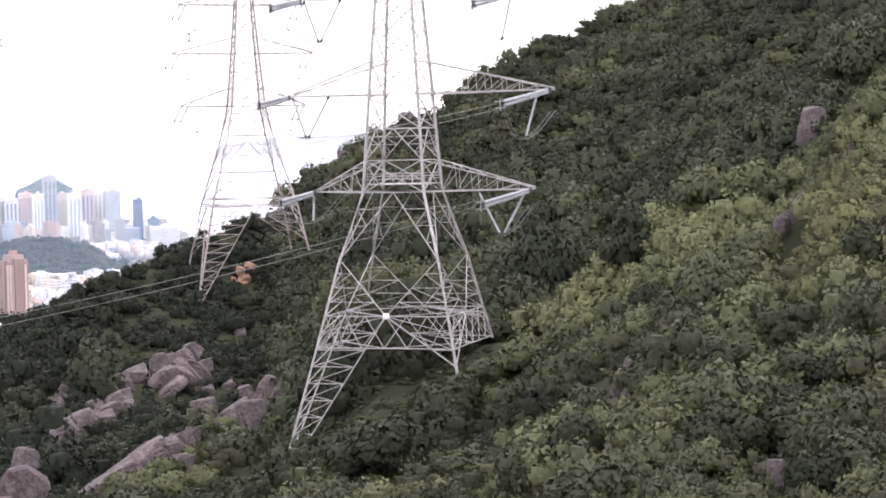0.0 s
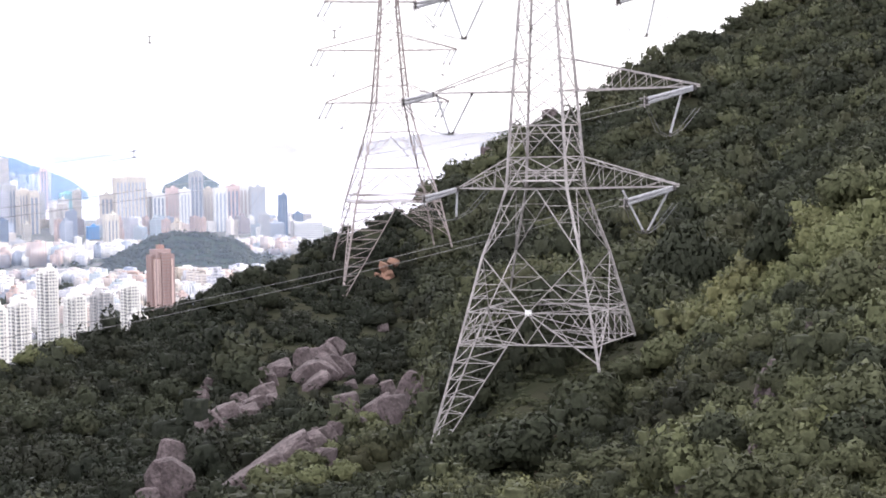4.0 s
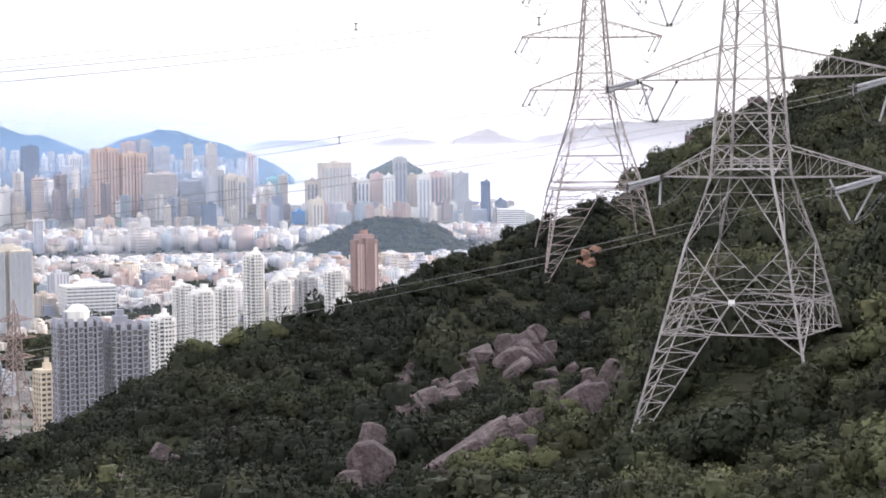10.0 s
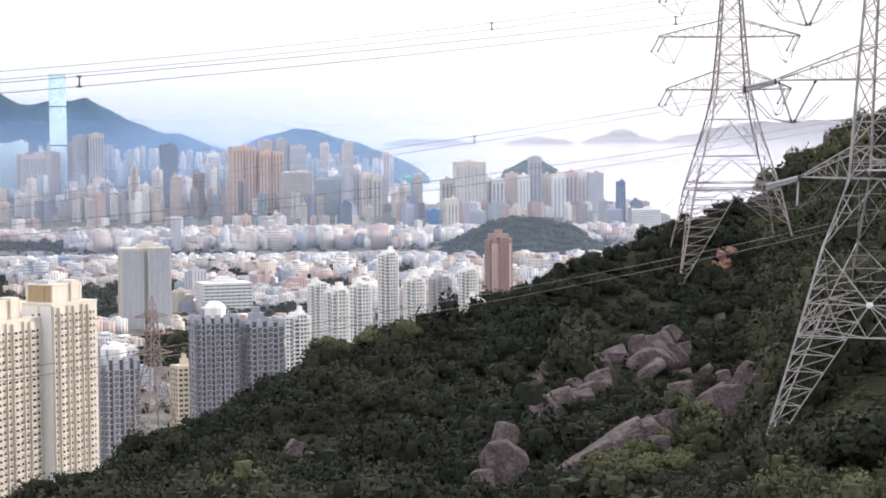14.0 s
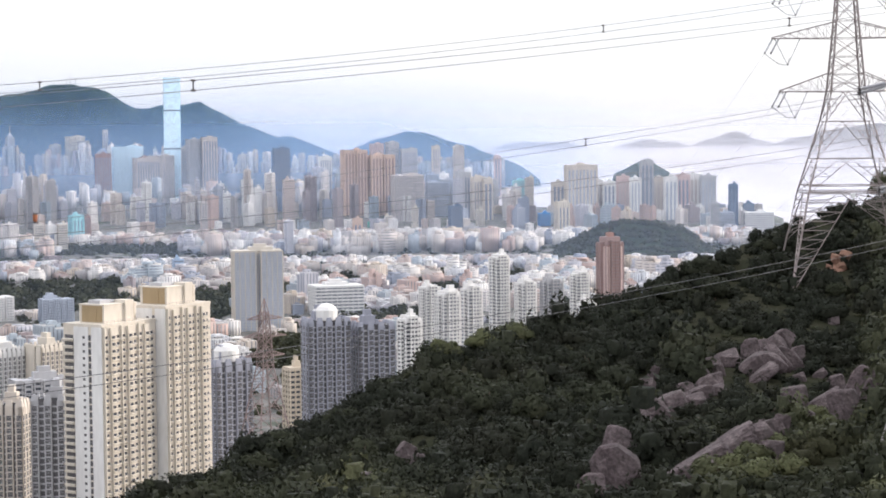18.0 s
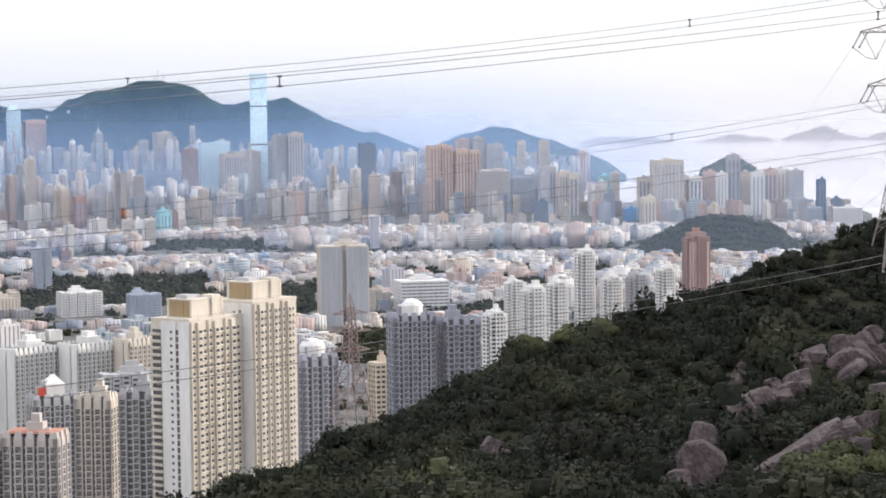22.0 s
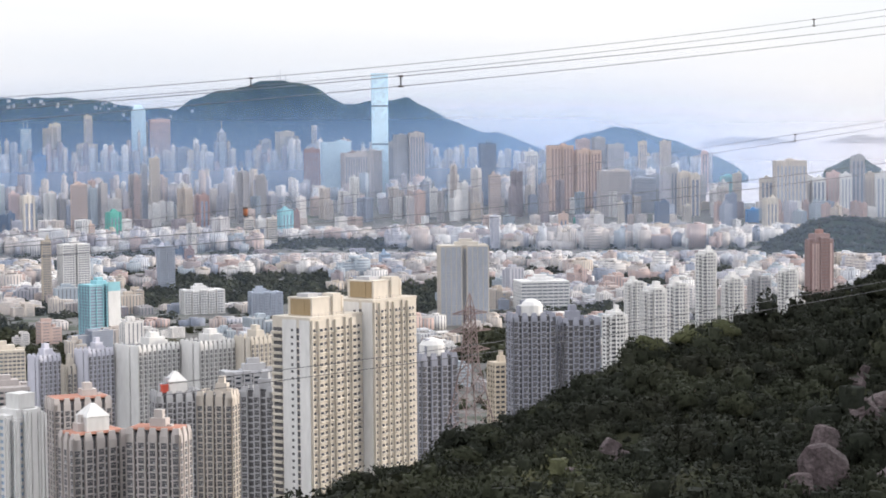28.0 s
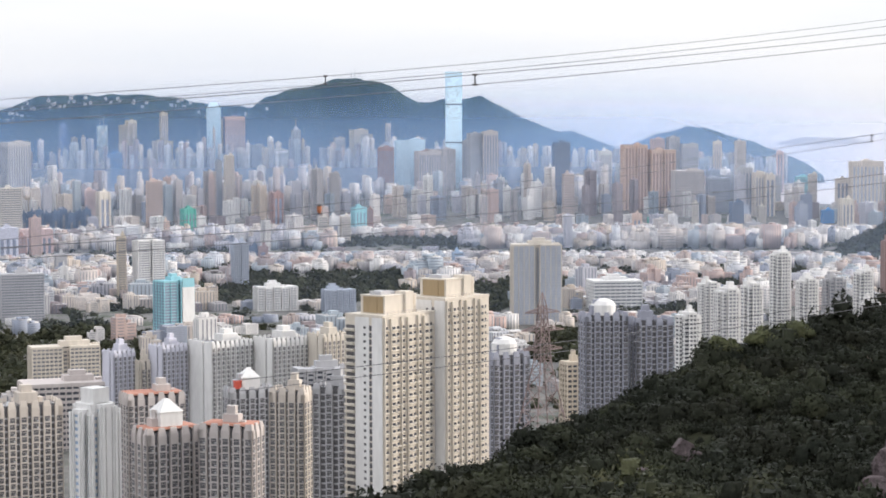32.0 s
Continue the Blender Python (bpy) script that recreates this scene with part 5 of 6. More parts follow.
# the estates below the ridge
def bay_tower(label, az, d, top_e, wide, mat, turn, deep=0.6, bay=3.3, gap=1.5, out=1.3, fh=2.75, crown=None, blank=False):
    """A tower of projecting window bays with dark slots between them."""
    zb = land(az, d) - 2
    h = EYE + d * math.tan(radians(top_e)) - zb
    w = wide * d * math.pi / 180 / (abs(math.cos(radians(turn))) + deep * abs(math.sin(radians(turn))))
    dd = w * deep
    p, sc = spot(az, d, zb)
    t = thing("apartment_tower", label, "building", Matrix.Translation(p) @ pose(0, 0, 0, 0, 0, az + turn), "tower blocks")
    fl = int(h / fh) - 1
    core, wall, ring, win, cool = Shape(), Shape(), Shape(), Shape(), Shape()
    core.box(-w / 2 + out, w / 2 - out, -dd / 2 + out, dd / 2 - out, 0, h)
    for i in range(fl + 1):
        ring.box(-w / 2 + out - 0.15, w / 2 - out + 0.15, -dd / 2 + out - 0.15, dd / 2 - out + 0.15, i * fh - 0.3, i * fh + 0.45)
    for side in range(4):
        length, off = (w, dd / 2) if side % 2 == 0 else (dd, w / 2)
        n = max(2, round((length - bay) / (bay + gap)) + 1)
        turn_m = Matrix.Rotation(side * math.pi / 2, 3, "Z")

        def put(shape, x0, x1, y0, y1, z0, z1, taper=0.0):
            q = Shape().box(x0, x1, y0, y1, z0, z1, 0, taper)
            b = len(shape.v)
            shape.v += [tuple(turn_m @ Vector(v)) for v in q.v]
            shape.f += [tuple(b + k for k in f) for f in q.f]
            shape.m += q.m
        if blank and side == 3:                   # a plain gable with one slot of stair windows
            put(wall, -length / 2, length * 0.1, -off, -off + out + 0.3, 0, h + 1.0)
            put(wall, length * 0.1 + 1.4, length / 2, -off, -off + out + 0.3, 0, h + 1.0)
        for j in range(n):
            c = -length / 2 + bay / 2 + (length - bay) * j / (n - 1)
            if blank and side == 3:
                continue
            put(wall, c - bay / 2, c + bay / 2, -off, -off + out + 0.5, 0, h - 0.6 - 0.8 * (j % 2))
            put(wall, c - bay / 2, c + bay / 2, -off + 0.1, -off + out + 0.5, h - 1.4, h + 1.6, 0.5)
            for i in range(fl):
                z = 0.9 + i * fh
                k = ((i * 13 + j * 7 + side) % 5) * 0.12
                put(win, c - bay * 0.34 + k * 0.4, c + bay * 0.34, -off - 0.05, -off, z + 0.1, z + 2.2)
                put(wall, c - bay * 0.36, c + bay * 0.36, -off - 0.16, -off, z + 1.35, z + 1.45)
                if (i * 5 + j * 3 + side) % 4 < 2:
                    put(cool, c + bay * 0.12, c + bay * 0.12 + 0.6, -off - 0.4, -off, z + 0.3, z + 0.8)
    # core takes the dark casement glass: slot shade is put into its colour
    part("core", core, GLASS_EST, t, "dark core giving the slots their shade")
    part("floor_edge", ring, GREY, t)
    part("wall", wall, mat, t)
    tagged(part("window", win, GLASS_EST, t), kind="stuff")
    tagged(part("air_conditioner", cool, GREY, t), kind="stuff")
    part("roof_house", roof_bits(w, dd, h + 0.2, int(az * 91)), mat, t)
    if crown:
        crown(t, w, dd, h)
    claim(az, d, w)
    return t


def beige_slab():
    t = thing("apartment_tower", "tall cream slab block in evening sun with tan roof houses", "building", group="tower blocks")
    d, zb = 800.0, 20.0
    p, _ = spot(1.5, d, zb)
    t.matrix_world = Matrix.Translation(p) @ pose(0, 0, 0, 0, 0, 50)
    # x runs along the sunlit front (facing -y); the white end wall faces -x
    h1, h2 = EYE + d * math.tan(radians(-5.0)) - zb, EYE + (d + 25) * math.tan(radians(-4.5)) - zb
    fh = 2.75
    for x0, x1, y0, y1, h in ((-12, 20, -6, 14, h1), (20.5, 49, -11, 12, h2)):
        fl, nb = int(h / fh) - 1, 9
        part("wall", Shape().box(x0, x1, y0, y1, 0, h).box(x0 - 0.15, x1 + 0.15, y0 - 0.15, y1 + 0.15, h, h + 1.1), CREAM, t)
        step = (x1 - x0 - 1.6) / nb
        win, hood, cool, fin = Shape(), Shape(), Shape(), Shape()
        for j in range(nb):
            x = x0 + 0.8 + j * step
            proud = 1.0 if j % 3 == 1 else 0.0
            if proud:
                fin.box(x + 0.05, x + step - 0.05, y0 - proud, y0, 0, h - 0.5)
            if j % 3 == 0:
                fin.box(x - 0.2, x + 0.2, y0 - 0.9, y0, 0, h)
            for i in range(fl):
                z = 1.2 + i * fh
                yy = y0 - proud
                win.box(x + 0.6, x + step - 0.9, yy - 0.06, yy, z + 0.85, z + 1.95)
                hood.box(x + 0.4, x + step - 0.7, yy - 0.45, yy, z + 1.98, z + 2.14).box(x + 0.3, x + step - 0.6, yy - 0.75, yy, z + 0.2, z + 0.62)
                if (i * 7 + j * 3) % 5 < 3:
                    cool.box(x + step - 0.6, x + step - 0.1, yy - 0.55, yy, z + 0.5, z + 1.0)
        tagged(part("window", win, GLASS, t), kind="stuff")
        tagged(part("window_hood", hood, CREAM, t, "beige window hoods and sills"), kind="stuff")
        tagged(part("air_conditioner", cool, GREY, t), kind="stuff")
        for k in range(0, len(fin.v), 8):
            one = Shape()
            one.v, one.f = fin.v[k:k + 8], fin.f[:6]
            part("fin", one, CREAM, t)
        end, g, bal = Shape(), Shape(), Shape()
        end.box(x0 - 0.3, x0, y0, y0 + 5.4, 0, h).box(x0 - 0.3, x0, y0 + 7.0, y1 - 5.5, 0, h)
        for i in range(fl):
            z = 1.2 + i * fh
            g.box(x0 - 0.08, x0, y0 + 5.4, y0 + 7.0, z + 0.2, z + 2.3)
            g.box(x0 - 0.38, x0 - 0.3, y0 + 8.6, y0 + 9.8, z + 0.9, z + 1.9)
            g.box(x0 - 0.08, x0, y1 - 5.2, y1 - 0.6, z + 0.7, z + 2.2)
            bal.box(x0 - 1.3, x0, y1 - 5.4, y1 - 0.3, z - 0.1, z + 0.75)
        part("end_wall", end, WHITE, t, "white blank end wall")
        for kind, shape, mat in (("window", g, GLASS_EST), ("balcony", bal, CREAM)):
            for k in range(0, len(shape.v), 8):
                one = Shape()
                one.v, one.f, one.m = shape.v[k:k + 8], shape.f[:6], shape.m[:6]
                part(kind, one, mat, t)
    for x0, x1, y0, y1, h in ((-7, 12, -3, 10, h1), (25, 43, -8, 6, h2)):
        part("roof_house", Shape().box(x0, x1, y0, y1, h + 1, h + 8).box(x1 - 7.5, x1 - 2.6, y0 - 0.9, y0 + 5, h + 1, h + 9.6).box(x0 - 0.2, x1 + 0.2, y0 - 0.2, y1 + 0.2, h + 8, h + 8.5), CREAM, t)
        part("roof_tank", Shape().box(x0 + 2, x0 + 8, y0 + 4, y1 - 3, h + 8.5, h + 9.9).box(x0 + 9.5, x1 - 6, y0 + 5, y1 - 2, h + 8.5, h + 9.5), GREY, t, "grey roof tanks and ducts")
        rail = Shape()
        for k in range(10):
            rail.box(x0 - 3 + k * 2.2, x0 - 2.9 + k * 2.2, y0 - 2, y0 - 1.9, h + 1, h + 2.2)
        part("roof_rail", rail.box(x0 - 3, x0 + 17, y0 - 2, y0 - 1.9, h + 2.1, h + 2.2), STEEL, t)
        part("louvre_panel", Shape().box(x0 - 0.25, x0, y0 + 1, y1 - 1.5, h + 1.5, h + 8).box(x0 - 0.5, x0 - 0.2, y0 + 4, y0 + 4.8, h + 1.5, h + 8), TAN, t, "tan louvred panel")
        part("louvre_panel", Shape().box(x1 - 6, x1 - 1.5, y0 - 0.25, y0, h + 1.5, h + 8), TAN, t, "tan louvred panel")
    claim(1.05, d, 70)


beige_slab()


def pyramid(t, w, d, h):
    part("roof_cap", Shape().box(-4.5, 4.5, -4.5, 4.5, h, h + 6).box(-4.8, 4.8, -4.8, 4.8, h + 6, h + 10.5, 0, 4.0), WHITE, t, "white pyramid roof cap")


def cube_cap(t, w, d, h):
    part("roof_cap", Shape().box(-4, 4, -4, 4, h, h + 9).box(-6, 6, -5, 5, h, h + 3), WHITE, t, "white roof plant house")


def dome(t, w, d, h):
    part("roof_cap", Shape().round(0, 0, 6, 6, h, h + 5, 16).round(0, 0, 6, 4.6, h + 5, h + 7, 16).round(0, 0, 4.6, 1.5, h + 7, h + 8.2, 16), WHITE, t, "rounded white roof tank house")


def red_roof(t, w, d, h):
    red_edge(t, w, d, h)
    pyramid(t, w, d, h + 1)


def red_edge(t, w, d, h):
    part("roof_trim", Shape().box(-w / 2 + 0.8, w / 2 - 0.8, -d / 2 + 0.8, d / 2 - 0.8, h + 0.9, h + 1.7, 0, 0.5), TERRACOTTA, t, "terracotta roof edge")


def red_hut(t, w, d, h):
    pyramid(t, w, d, h)
    part("roof_hut", Shape().box(-8.5, -5.3, -6, -3, h + 1, h + 4.4).box(-8.7, -5.1, -6.2, -2.8, h + 4.4, h + 4.8), RED, t, "small red painted hut")


EST = "apartment_tower"
bay_tower("fluted grey-brown tower block with terracotta roof edge", 7.95, 745, -8.15, 2.0, FAWN, 26, 0.6, crown=red_roof)
bay_tower("fluted grey-brown wing with terracotta roof edge", 6.1, 735, -8.1, 1.9, FAWN, -22, 0.6, crown=red_edge)
bay_tower("fluted fawn slab block with rounded bays", 4.4, 880, -7.1, 1.25, BEIGE, -18, 0.7)
bay_tower("fluted grey slab block with rounded bays", 3.2, 860, -7.0, 1.15, GREY, -18, 0.7)
tower(EST, "white tower with pale blue bays and a boxy roof house", 9.95, 800, -7.55, 1.75, WHITE, BLUE_BAY, turn=38, deep=0.9, fh=2.75, pier=4.0, blocks=cross, crown=cube_cap, roof=False, sp=0.5, pier_out=0.5, pier_w=2.6)
bay_tower("fluted fawn tower block with many bays", 11.9, 850, -7.3, 2.1, BEIGE, 14, 0.6)
bay_tower("fluted tower block with terracotta roof edge behind others", 8.35, 960, -7.15, 1.9, FAWN, 16, 0.6, crown=red_edge)
bay_tower("fluted grey tower block with a red roof hut", 5.6, 980, -7.05, 1.5, GREY, 16, 0.6, crown=red_hut)
for az, e, w, mat, lab in ((7.88, -5.79, 1.12, LILAC, "lilac-white slab block with a blank end wall"),
                           (6.38, -5.68, 1.85, WHITE, "white slab block with a blank end wall"),
                           (4.67, -5.61, 1.57, WHITE, "white slab block with a blank gable and banded windows"),
                           (3.26, -5.52, 1.33, CREAM, "cream-white slab block behind the tall one"),
                           (9.27, -5.92, 0.95, LILAC, "low blue-white slab block at the estate edge"),
                           (8.54, -6.22, 0.64, CREAM, "cream block with a plain gable beside trees")):
    bay_tower(lab, az, 1240, e, w, mat, 36, 0.8, 2.6, 0.9, 0.9, blank=True)
tower(EST, "low grey slab block with ribbed bays", 3.6, 1100, -6.5, 1.5, GREY, turn=15, deep=0.5, fh=2.8, pier=3.0, blocks=slabs)
tower(EST, "long low brown factory block with flat roofs", 10.6, 1250, -6.75, 3.0, FAWN, turn=10, deep=0.5, fh=3.5, pier=4.0)
tower(EST, "cream low slab block with ribbed windows", 10.8, 1500, -5.75, 2.0, CREAM, turn=12, deep=0.35, fh=2.9, pier=3.0, blocks=twin)
bay_tower("blue-grey tower with a rounded white roof tank", -1.75, 940, -6.1, 1.5, DUSK, 28, 0.8, crown=dome)
bay_tower("blue-grey ribbed tower block beside the ridge", -4.6, 1000, -4.98, 1.45, DUSK, 16, 0.6, crown=dome)
bay_tower("grey ribbed tower block with cream side bays", -5.95, 1010, -5.12, 1.3, DUSK, 16, 0.7)
tower(EST, "small tan tower block", -3.75, 1150, -6.35, 0.8, YELLOW, turn=25, deep=0.8, fh=2.9, pier=3.5)
for az, d, e, w, mat, lab in ((-7.0, 1400, -5.0, 0.9, WHITE, "white cross-shaped tower block"), (-8.1, 1550, -4.3, 0.95, WHITE, "white cross-shaped tower block"), (-8.8, 1600, -4.15, 0.8, WHITE, "white cross-shaped tower block"),
                              (-9.6, 1750, -3.25, 0.75, WHITE, "tall white cross-shaped tower block"), (-10.35, 1700, -4.0, 0.8, WHITE, "white cross-shaped tower block"), (-11.1, 1750, -3.95, 0.85, GREY, "pale grey cross-shaped tower block"),
                              (-11.9, 1800, -3.75, 0.7, WHITE, "white cross-shaped tower block"), (-7.6, 1900, -4.1, 0.8, WHITE, "white tower block"), (-12.1, 1500, -4.6, 0.7, WHITE, "white tower block near the ridge")):
    tower(EST, lab, az, d, e, w, mat, turn=30, deep=0.9, fh=2.9, pier=3.6, blocks=cross)


def spire(t, w, d, h):
    for x in (-0.31, -0.21, 0.21, 0.31):
        part("pale_band", Shape().box(w * x - 0.9, w * x + 0.9, -d * 0.385, -d * 0.34, 0, h - 3).box(-w * 0.385, -w * 0.34, d * x - 0.9, d * x + 0.9, 0, h - 3), PINK, t)
    part("upper_storey", Shape().box(-w * 0.3, w * 0.3, -d * 0.3, d * 0.3, h, h + 6), ROSE, t)
    part("roof_cap", Shape().box(-w * 0.22, w * 0.22, -d * 0.22, d * 0.22, h, h + 5).box(-w * 0.12, w * 0.12, -d * 0.12, d * 0.12, h + 5, h + 10), BROWN, t)
    part("mast", Shape().bar((0, 0, h + 10), (0, 0, h + 16), 0.5), STEEL_DARK, t)


tower(EST, "tall dark red-brown tower block rising behind the ridge", -12.77, 1900, -2.85, 1.0, ROSE, BROWN, turn=30, deep=0.9, fh=3.0, pier=4.6, sp=0.6, blocks=cross, crown=spire, roof=False)
tower(EST, "tall grey-beige twin slab tower", -2.66, 2100, -2.98, 1.46, CREAM, BLUEGREY, turn=8, deep=0.5, fh=2.9, pier=5.0, sp=0.12, pier_out=0.7, blocks=twin)
def white_front(t, w, d, h):
    part("front_panel", Shape().box(w * 0.1, w * 0.5, -d * 0.5 - 0.9, -d * 0.5 - 0.6, 0, h - 6).box(w * 0.5 + 0.5, w * 0.5 + 0.8, -d * 0.5, d * 0.5, 0, h - 6), WHITE, t, "plain white front panel")
    part("upper_panel", Shape().box(w * 0.1, w * 0.5, -d * 0.5 - 0.9, -d * 0.5 - 0.6, h - 6, h + 3), TEAL, t)


tower(EST, "turquoise and white tower block", 7.7, 2000, -3.95, 1.15, TEAL, STRIP, sp=0.3, crown=white_front, turn=28, deep=0.7, fh=2.9, pier=6.0, blocks=twin)
tower(EST, "white slab tower with ribbed front", 8.4, 2500, -2.8, 0.9, WHITE, turn=18, deep=0.7, fh=2.9, pier=3.5, blocks=twin)
tower(EST, "thin yellow tower block", 9.16, 2480, -2.7, 0.26, YELLOW, turn=10, deep=0.9, fh=3.0, pier=4.0)
tower(EST, "grey-white broad slab block", 11.95, 2200, -3.7, 1.25, GREY, turn=10, deep=0.4, fh=2.9, pier=3.5)
tower(EST, "pale glass-fronted tower", 5.82, 2700, -2.9, 0.5, BLUEGREY, turn=15, deep=0.8, fh=3.0, pier=3.5, blocks=twin)
tower(EST, "pale tower block with ribs", 4.8, 2300, -4.15, 1.3, WHITE, turn=15, deep=0.5, fh=2.9, pier=3.2, blocks=slabs)
tower(EST, "pale blue-white tower block", 3.0, 2250, -4.25, 1.0, BLUEGREY, turn=15, deep=0.5, fh=2.9, pier=3.2, blocks=slabs)
tower("office_block", "white hospital-like block with a blue glass corner", -4.9, 2300, -4.0, 1.6, WHITE, turn=14, deep=0.7, fh=4.0, pier=6.0)

# landmarks of the far shore and the harbour front
def icc(t, w, d, h):
    part("crown_panel", Shape().box(-w * 0.5, w * 0.5, -d * 0.52, -d * 0.5, h, h + 9).box(-w * 0.5, w * 0.5, d * 0.5, d * 0.52, h, h + 9).box(-w * 0.52, -w * 0.5, -d * 0.4, d * 0.4, h, h + 9).box(w * 0.5, w * 0.52, -d * 0.4, d * 0.4, h, h + 9), GLASS_SKY, t)
    part("band", Shape().box(-w * 0.51, w * 0.51, -d * 0.51, d * 0.51, h * 0.42, h * 0.43).box(-w * 0.51, w * 0.51, -d * 0.51, d * 0.51, h * 0.74, h * 0.75), SLATE, t)


def notched(w, d, h):
    return [(-w / 2, w / 2, -d * 0.4, d * 0.4, 0, h), (-w * 0.4, w * 0.4, -d / 2, d / 2, 0, h)]


def needle(t, w, d, h):
    part("roof_cap", Shape().box(-w * 0.35, w * 0.35, -d * 0.35, d * 0.35, h, h + 22, 0, w * 0.3), BLUEGREY, t, "pyramid roof")
    part("mast", Shape().bar((0, 0, h + 20), (0, 0, h + 60), 1.6), STEEL, t)


def rounded(t, w, d, h):
    part("roof_cap", Shape().box(-w * 0.42, w * 0.42, -d * 0.42, d * 0.42, h, h + 14, 0, w * 0.1).box(-w * 0.3, w * 0.3, -d * 0.3, d * 0.3, h + 14, h + 24, 0, w * 0.1), GLASS_BLUE, t)


def trusses(t, w, d, h):
    s = Shape()
    for i in range(4):
        z0, z1 = h * i / 4, h * (i + 1) / 4
        s.bar((-w / 2, -d / 2 - 1, z0), (w / 2, -d / 2 - 1, z1), 1.6).bar((w / 2, -d / 2 - 1, z0), (-w / 2, -d / 2 - 1, z1), 1.6)
    s.bar((-w * 0.2, 0, h), (-w * 0.2, 0, h + 45), 1.0).bar((w * 0.2, 0, h), (w * 0.2, 0, h + 45), 1.0)
    part("truss", s, WHITE, t, "white diagonal trusses and twin masts")


OFF = "skyscraper"
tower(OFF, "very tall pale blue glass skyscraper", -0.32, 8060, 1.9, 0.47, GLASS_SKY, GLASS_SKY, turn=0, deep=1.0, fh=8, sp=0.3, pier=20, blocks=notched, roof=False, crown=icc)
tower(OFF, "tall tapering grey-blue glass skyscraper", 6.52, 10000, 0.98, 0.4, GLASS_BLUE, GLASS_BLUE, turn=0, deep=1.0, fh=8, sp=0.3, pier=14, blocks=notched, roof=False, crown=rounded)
tower(OFF, "slender tower with a pyramid top and mast", 4.19, 9900, 0.32, 0.26, BLUEGREY, GLASS, turn=20, deep=1.0, fh=8, pier=8, roof=False, crown=needle)
tower(OFF, "glass tower with white diagonal trusses and masts", 9.66, 10000, 0.45, 0.32, GLASS_BLUE, GLASS, turn=10, deep=1.0, fh=10, pier=12, roof=False, crown=trusses)
tower(OFF, "dark blue-grey rounded residential skyscraper", -3.39, 6500, -0.06, 0.5, SLATE, GLASS, turn=12, deep=0.7, fh=4, pier=6, crown=None)
for az, e, w in ((-5.46, -0.14, 0.74), (-6.24, -0.28, 0.76)):
    tower(OFF, "orange-brown paired residential tower", az, 6000, e, w, ORANGE, ROSE, turn=14, deep=0.8, fh=30, pier=5, blocks=twin)
LM = ((5.95, 10100, 0.7, 0.6, PINK, "broad pinkish tower behind the glass spire"), (6.3, 10150, 0.62, 0.5, BEIGE, "beige tower on the far shore"), (1.63, 7400, -0.18, 0.42, BROWN, "reddish brown residential tower"),
      (0.95, 7900, 0.02, 0.85, GLASS_BLUE, "broad pale blue glass residential tower"), (-1.2, 7700, 0.18, 0.75, BLUEGREY, "tall blue-grey residential towers"), (0.35, 7600, -0.3, 0.9, FAWN, "brown-grey residential tower row"),
      (-0.75, 7750, 0.0, 0.35, GREY, "tall grey residential tower"), (6.1, 5600, -0.4, 0.3, BEIGE, "tall beige tower with a pale edge"), (6.4, 5650, -0.55, 0.2, BLUEGREY, "tall blue-grey tower"), (8.22, 4800, -1.12, 0.46, ORANGE, "golden brown tower"),
      (12.05, 7200, 0.0, 0.8, GREY, "broad pale grey tower"), (12.2, 4600, -1.3, 0.6, CREAM, "cream and pink tower block"), (2.41, 4300, -1.9, 0.4, TEAL, "teal glass tower"), (2.1, 4320, -1.95, 0.2, BROWN, "dark red tower"),
      (-10.24, 6000, -1.05, 0.5, TEAL, "teal glass tower"), (-10.9, 5000, -2.0, 0.36, NET_BLUE, "tower wrapped in blue netting"), (-8.49, 4800, -1.85, 0.42, BLUEGREY, "blue glass tower"), (-6.0, 5000, -2.2, 0.32, NET_GREEN, "block wrapped in green netting"),
      (-7.7, 6200, -0.85, 0.4, BLUEGREY, "pale tower"), (-8.1, 6300, -1.0, 0.4, GREY, "grey tower"), (-9.0, 6100, -0.95, 0.5, BEIGE, "beige residential tower"), (-9.4, 6200, -1.0, 0.4, BEIGE, "beige residential tower"),
      (-16.27, 4900, -1.2, 0.22, SLATE, "slim dark tower"), (-16.0, 4800, -2.0, 0.6, BLUEGREY, "low blue-grey block"), (-17.0, 4600, -2.0, 0.8, WHITE, "white warehouse block"), (-16.7, 4700, -1.75, 0.3, SLATE, "dark block"),
      (7.9, 10100, 0.55, 0.25, BEIGE, "slim beige tower on the far shore"), (8.85, 9900, 0.6, 0.3, CREAM, "cream tower with a stepped top"), (2.95, 9900, 0.1, 0.3, GREY, "grey tower on the far shore"), (2.2, 9950, 0.2, 0.4, GREY, "grey tower on the far shore"),
      (1.55, 10050, 0.5, 0.22, GREY, "slim grey tower against the mountain"), (4.55, 9800, -0.25, 0.3, WHITE, "white tower on the far shore"), (5.3, 9800, -0.1, 0.4, BLUEGREY, "blue glass office tower"), (9.3, 9700, -0.3, 0.5, NET_BLUE, "blue glass office block"),
      (-21.0, 4300, -1.3, 0.28, BLUEGREY, "tall pale tower on the shore"), (-20.6, 4350, -1.35, 0.2, WHITE, "white tower on the shore"), (-21.8, 4200, -1.5, 0.3, WHITE, "white tower on the shore"))
